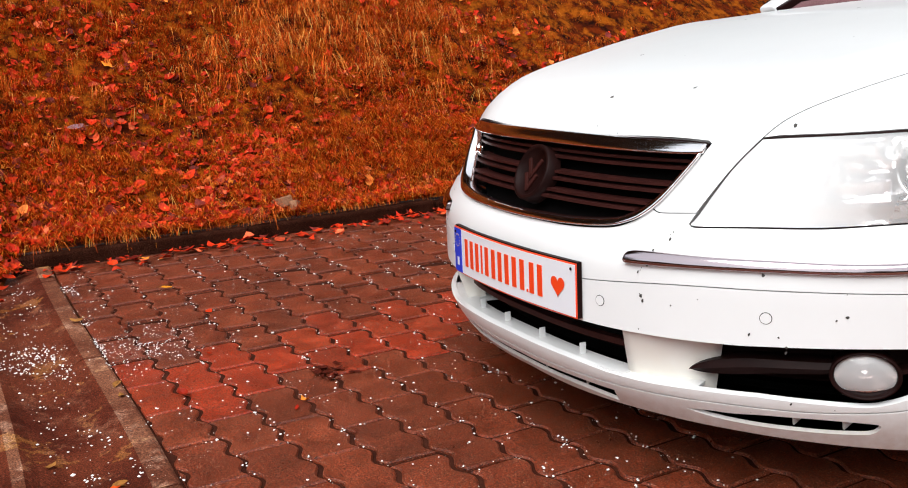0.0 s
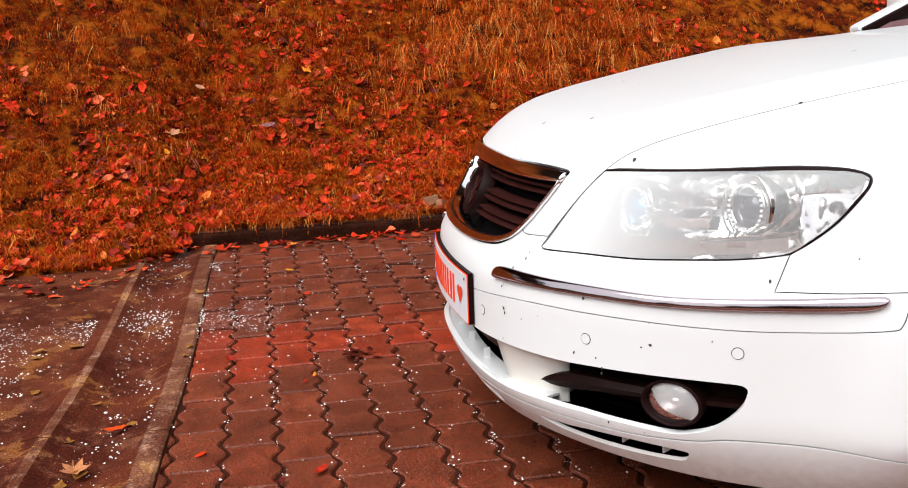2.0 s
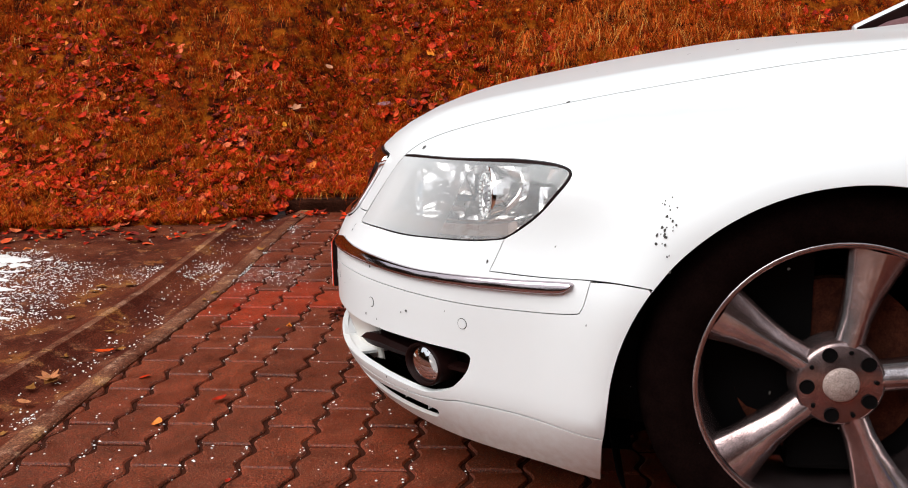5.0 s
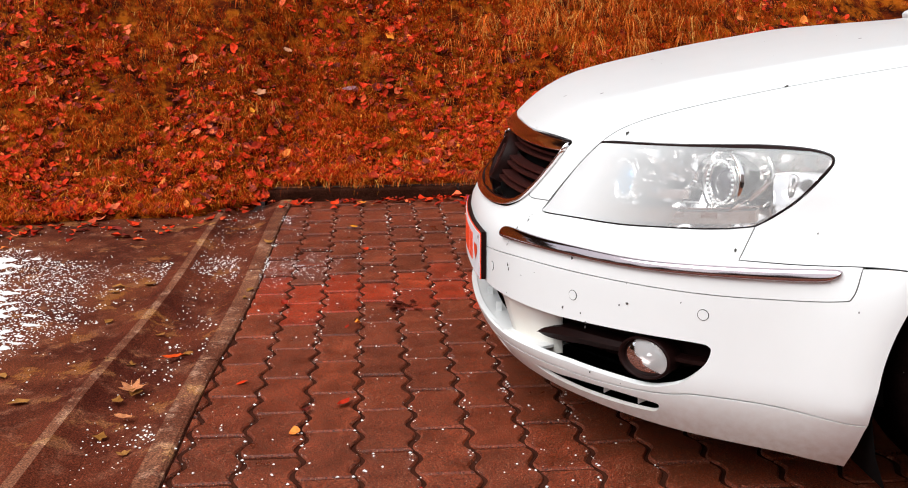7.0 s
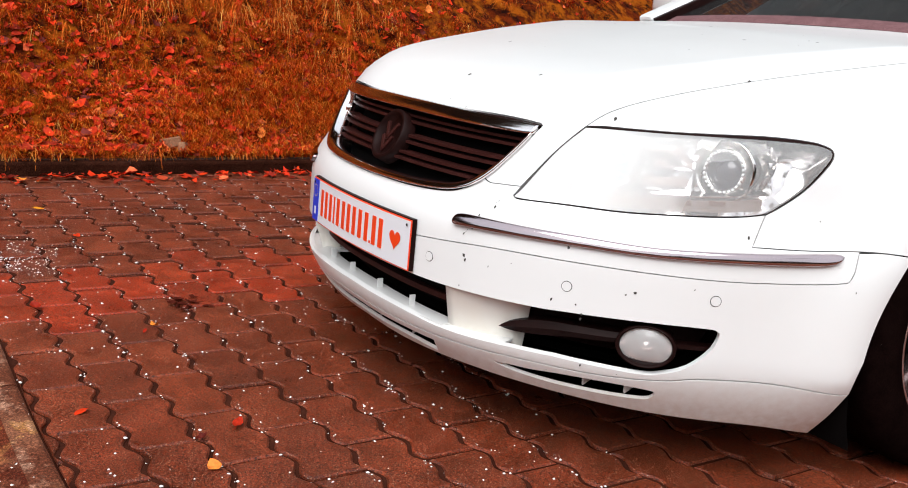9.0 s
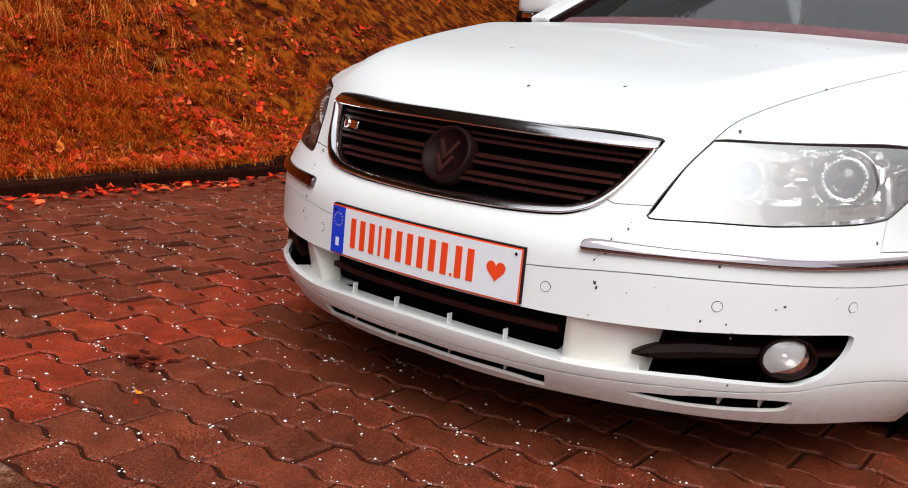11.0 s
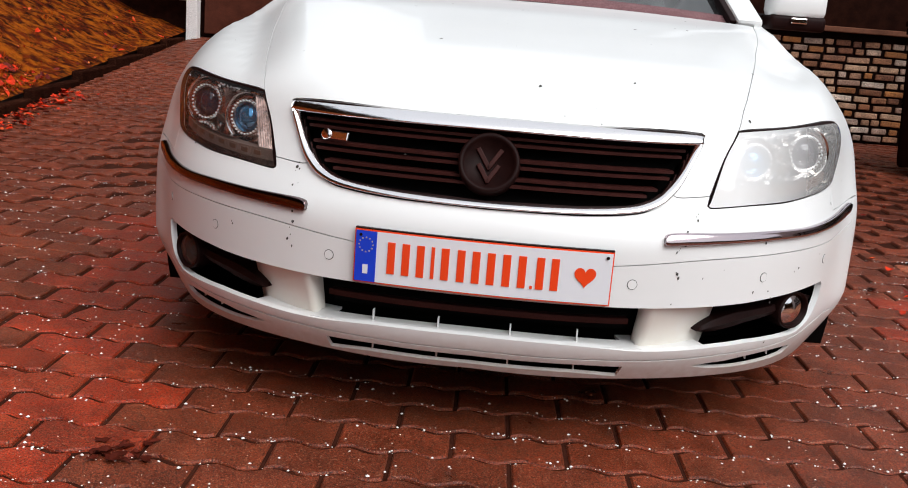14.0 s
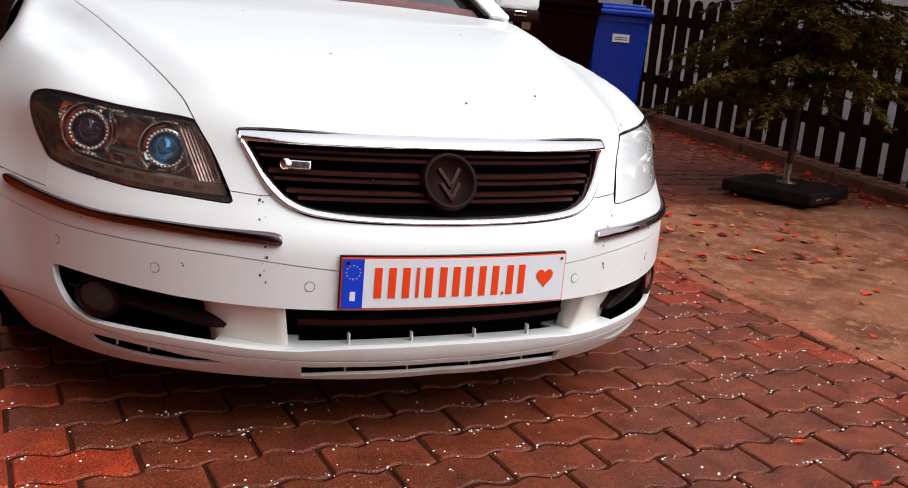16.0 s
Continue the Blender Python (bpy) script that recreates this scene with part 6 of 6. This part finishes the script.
# garage with a white post at the far end of the drive
DOORWOOD = grained("garage_wood", (0.10, 0.030, 0.018), (0.065, 0.020, 0.012), 6.0, .6, .3, 120.0)
gz = level(-3, 9.4)
garage = thing("garage", "garage with a brown timber door and a white corner post", "garage")
bm = bmesh.new()
box(bm, (-9.0, 9.6, gz - .4), (.6, 9.8, gz + 2.8))
part("wall", bm, TIMBER, garage)
for i in range(4):
    bm = bmesh.new()
    box(bm, (-3.95, 9.50, gz + .06 + i * .52), (-1.2, 9.57, gz + .56 + i * .52), .012)
    part("door_panel", bm, DOORWOOD, garage)
bm = bmesh.new()
box(bm, (-4.12, 9.36, gz - .05), (-3.99, 9.49, gz + 2.4), .008)
part("post", bm, RENDER, garage, "white painted corner post")
bm = bmesh.new()
box(bm, (-4.9, 9.38, gz + .42), (-4.12, 9.47, gz + .58), .008)
part("cross_beam", bm, RENDER, garage)
bm = bmesh.new()
box(bm, (-9.2, 9.3, gz + 2.5), (.8, 12, gz + 2.8), .02)
part("roof", bm, TIMBER, garage)

# brown woods along the top of the bank
COPSE = island_material("autumn_foliage", [(0.0, (0.030, 0.012, 0.005)), (0.5, (0.075, 0.028, 0.010)), (0.8, (0.12, 0.045, 0.014)), (1.0, (0.05, 0.030, 0.010))], 0.8)


def copse(spots, seed, tall, leaves):
    """Trees with a tapered stem and a ragged crown of loose leaf clumps, as one mesh."""
    r = random.Random(seed)
    wv, wf = [], []
    for tx, ty in spots(r):
        tz, th = (bank(tx, ty) if tx < -2.5 else -.1) - .3, r.uniform(*tall)
        k = len(wv)
        for z, rad in ((0, .16), (th * .5, .10), (th, .02)):
            wv.extend([(tx + rad * math.cos(a * math.pi / 3), ty + rad * math.sin(a * math.pi / 3), tz + z) for a in range(6)])
        wf.extend([(k + 6 * q + a, k + 6 * q + (a + 1) % 6, k + 6 * q + 6 + (a + 1) % 6, k + 6 * q + 6 + a) for q in range(2) for a in range(6)])
        for _ in range(leaves):
            t = r.uniform(.05, 1)
            reach = 1.7 * (1.05 - t * .8)
            a, d = r.uniform(0, 2 * math.pi), reach * math.sqrt(r.random())
            p = Vector((tx + d * math.cos(a), ty + d * math.sin(a), tz + th * t - d * .25))
            k = len(wv)
            wv.extend([p + Vector((r.uniform(-.35, .35), r.uniform(-.35, .35), r.uniform(-.18, .18))) for _ in range(3)])
            wf.append((k, k + 1, k + 2))
    return raw("woods", wv, wf)


def along_bank(r):
    return [(r.uniform(-11, -6.5), -14 + 34 * i / 110 + r.uniform(-.4, .4)) for i in range(110)]


def round_yard(r):
    """An arc of added, unseen trees behind the camera, from the bank's foot round to the east."""
    got = []
    for i in range(84):
        a, d = radians(-128 + 150 * i / 83), r.uniform(13, 17)
        got.append((d * math.cos(a), d * math.sin(a)))
    return got


tagged(part("far_woods", copse(along_bank, 61, (8, 11), 900), COPSE), "brown autumn woods above the bank", "woods", kind="stuff")
# added out of view to hold back low sky light from the car
tagged(part("unseen_trees", copse(round_yard, 62, (2.4, 4.2), 620), COPSE), "unseen trees added round the yard to darken the horizon", "woods", kind="stuff")

# two pale broken stones on the bank behind the kerb
PALESTONE = grained("broken_stone", (0.36, 0.19, 0.11), (0.26, 0.12, 0.065), 20.0, 0.9, 0.4, 150.0, spec=0.0)
for i, (x, y, turn, size) in enumerate(((-2.665, .275, 20, .058), (-2.640, .335, -35, .042))):
    bm = bmesh.new()
    box(bm, (-size, -size * .55, -.02), (size, size * .55, .028), .006, pose(0, 0, 0, 8, -14, turn))
    ob = part("stone", bm, PALESTONE)
    ob.matrix_basis = pose(x, y, rough_bank(x, y) + .022)
    tagged(ob, "pale broken concrete stone lying in the grass", "stone", "stones on the bank")


# ---- wavy interlocking pavers ----
def paver_grid(dx, dy, z):
    """Rows of points over a paver with wavy long sides and slanted ends, drawn in by dx, dy."""
    L, W = LENGTH / 2, WIDE / 2
    return [[((-1 + 2 * u / 24) * (L - dx) + .006 * math.sin(math.pi * v), (-1 + v) * (W - dy) + .0105 * math.sin(4 * math.pi * u / 24), z) for u in range(25)] for v in (0, 1, 2)]


def rim_of(rows):
    return rows[0] + [r[-1] for r in rows[1:-1]] + rows[-1][::-1] + [r[0] for r in rows[-2:0:-1]]


top = paver_grid(.0085, .0100, 0.0)
PV = [p for row in top for p in row]
PF = [(r * 25 + c, r * 25 + c + 1, r * 25 + 26 + c, r * 25 + 25 + c) for r in range(2) for c in range(24)]
index = {p: i for i, p in enumerate(PV)}
ring = [index[p] for p in rim_of(top)]
n = len(ring)
for dx, dy, z in ((.0048, .0058, -.0040), (.0042, .0052, -.014)):
    k = len(PV)
    PV += rim_of(paver_grid(dx, dy, z))
    PF += [(ring[i], k + i, k + (i + 1) % n, ring[(i + 1) % n]) for i in range(n)]
    ring = [k + i for i in range(n)]
piece = {m: raw("paver", PV, PF) for m in ("brown", "red")}
piece["brown"].materials.append(PAVER)
piece["red"].materials.append(PAVER_RED)
paving = thing("paving", "wavy interlocking concrete pavers, brown with red bands", "paving", kind="structure")
single, rest = [], {"brown": [], "red": []}
r = random.Random(5)


def rim_y(x):
    """The paving's edge along the gutter."""
    return -.6965 - .075 * smoothstep(-.2, -2.4, x) + .05 * smoothstep(-.2, 1.2, x)


for j in range(-9, 78):
    for i in range(-18, 29):
        x, y = lay(i * LENGTH + (LENGTH / 2 if j % 2 else 0), (j + .5) * WIDE)
        west, south, east = kerb_x(y) + .012, rim_y(x), edge_x(y) + .005 if y < 2.28 else 99.0
        if x < west - .09 or y < south - .061 or x > east + .09 or y > 9.6 or x > 6.2:
            continue
        at_edge = x < west + .13 or y < south + .075 or x > east - .13
        red = abs(x + .87 + .20 * (y + .3)) < .225 and y < 1.9 or 1.27 < x - .035 * y < 1.66 and y < 1.75
        tone = "red" if red and r.random() < (.97 if x < 0 else .5) else "brown"
        spot = (x, y, level(x, y) + r.uniform(-.0022, .0022), r.uniform(-.7, .7), r.uniform(-.6, .6))
        near = (-1.5 < x < 1.55 and -.75 < y < .1) or (-1.5 < x < -.85 and y < 1.1) or (.95 < x < 1.55 and y < 1.0)
        if near and not at_edge and len(single) < 300:
            single.append((tone, spot))
        else:
            rest[tone].append((spot, at_edge))
for tone, (x, y, z, a, b) in single:
    ob = new("paver", piece[tone])
    ob.parent = paving
    ob.matrix_basis = pose(x, y, z, a, b, math.degrees(TURN))
for tone, spots in rest.items():
    verts, faces = [], []
    for (x, y, z, a, b), at_edge in spots:
        k = len(verts)
        m = pose(x, y, z, a, b, math.degrees(TURN))
        for p in PV:
            q = m @ Vector(p)
            if at_edge:
                q.x = max(q.x, kerb_x(q.y) + .008)
                q.y = max(q.y, rim_y(q.x))
                if q.y < 2.28:
                    q.x = min(q.x, edge_x(q.y))
            verts.append(q)
        faces += [tuple(k + i for i in f) for f in PF]
    tagged(part("pavers", raw("pavers", verts, faces), PAVER_FAR if tone == "brown" else PAVER_RED_FAR, paving), kind="stuff")
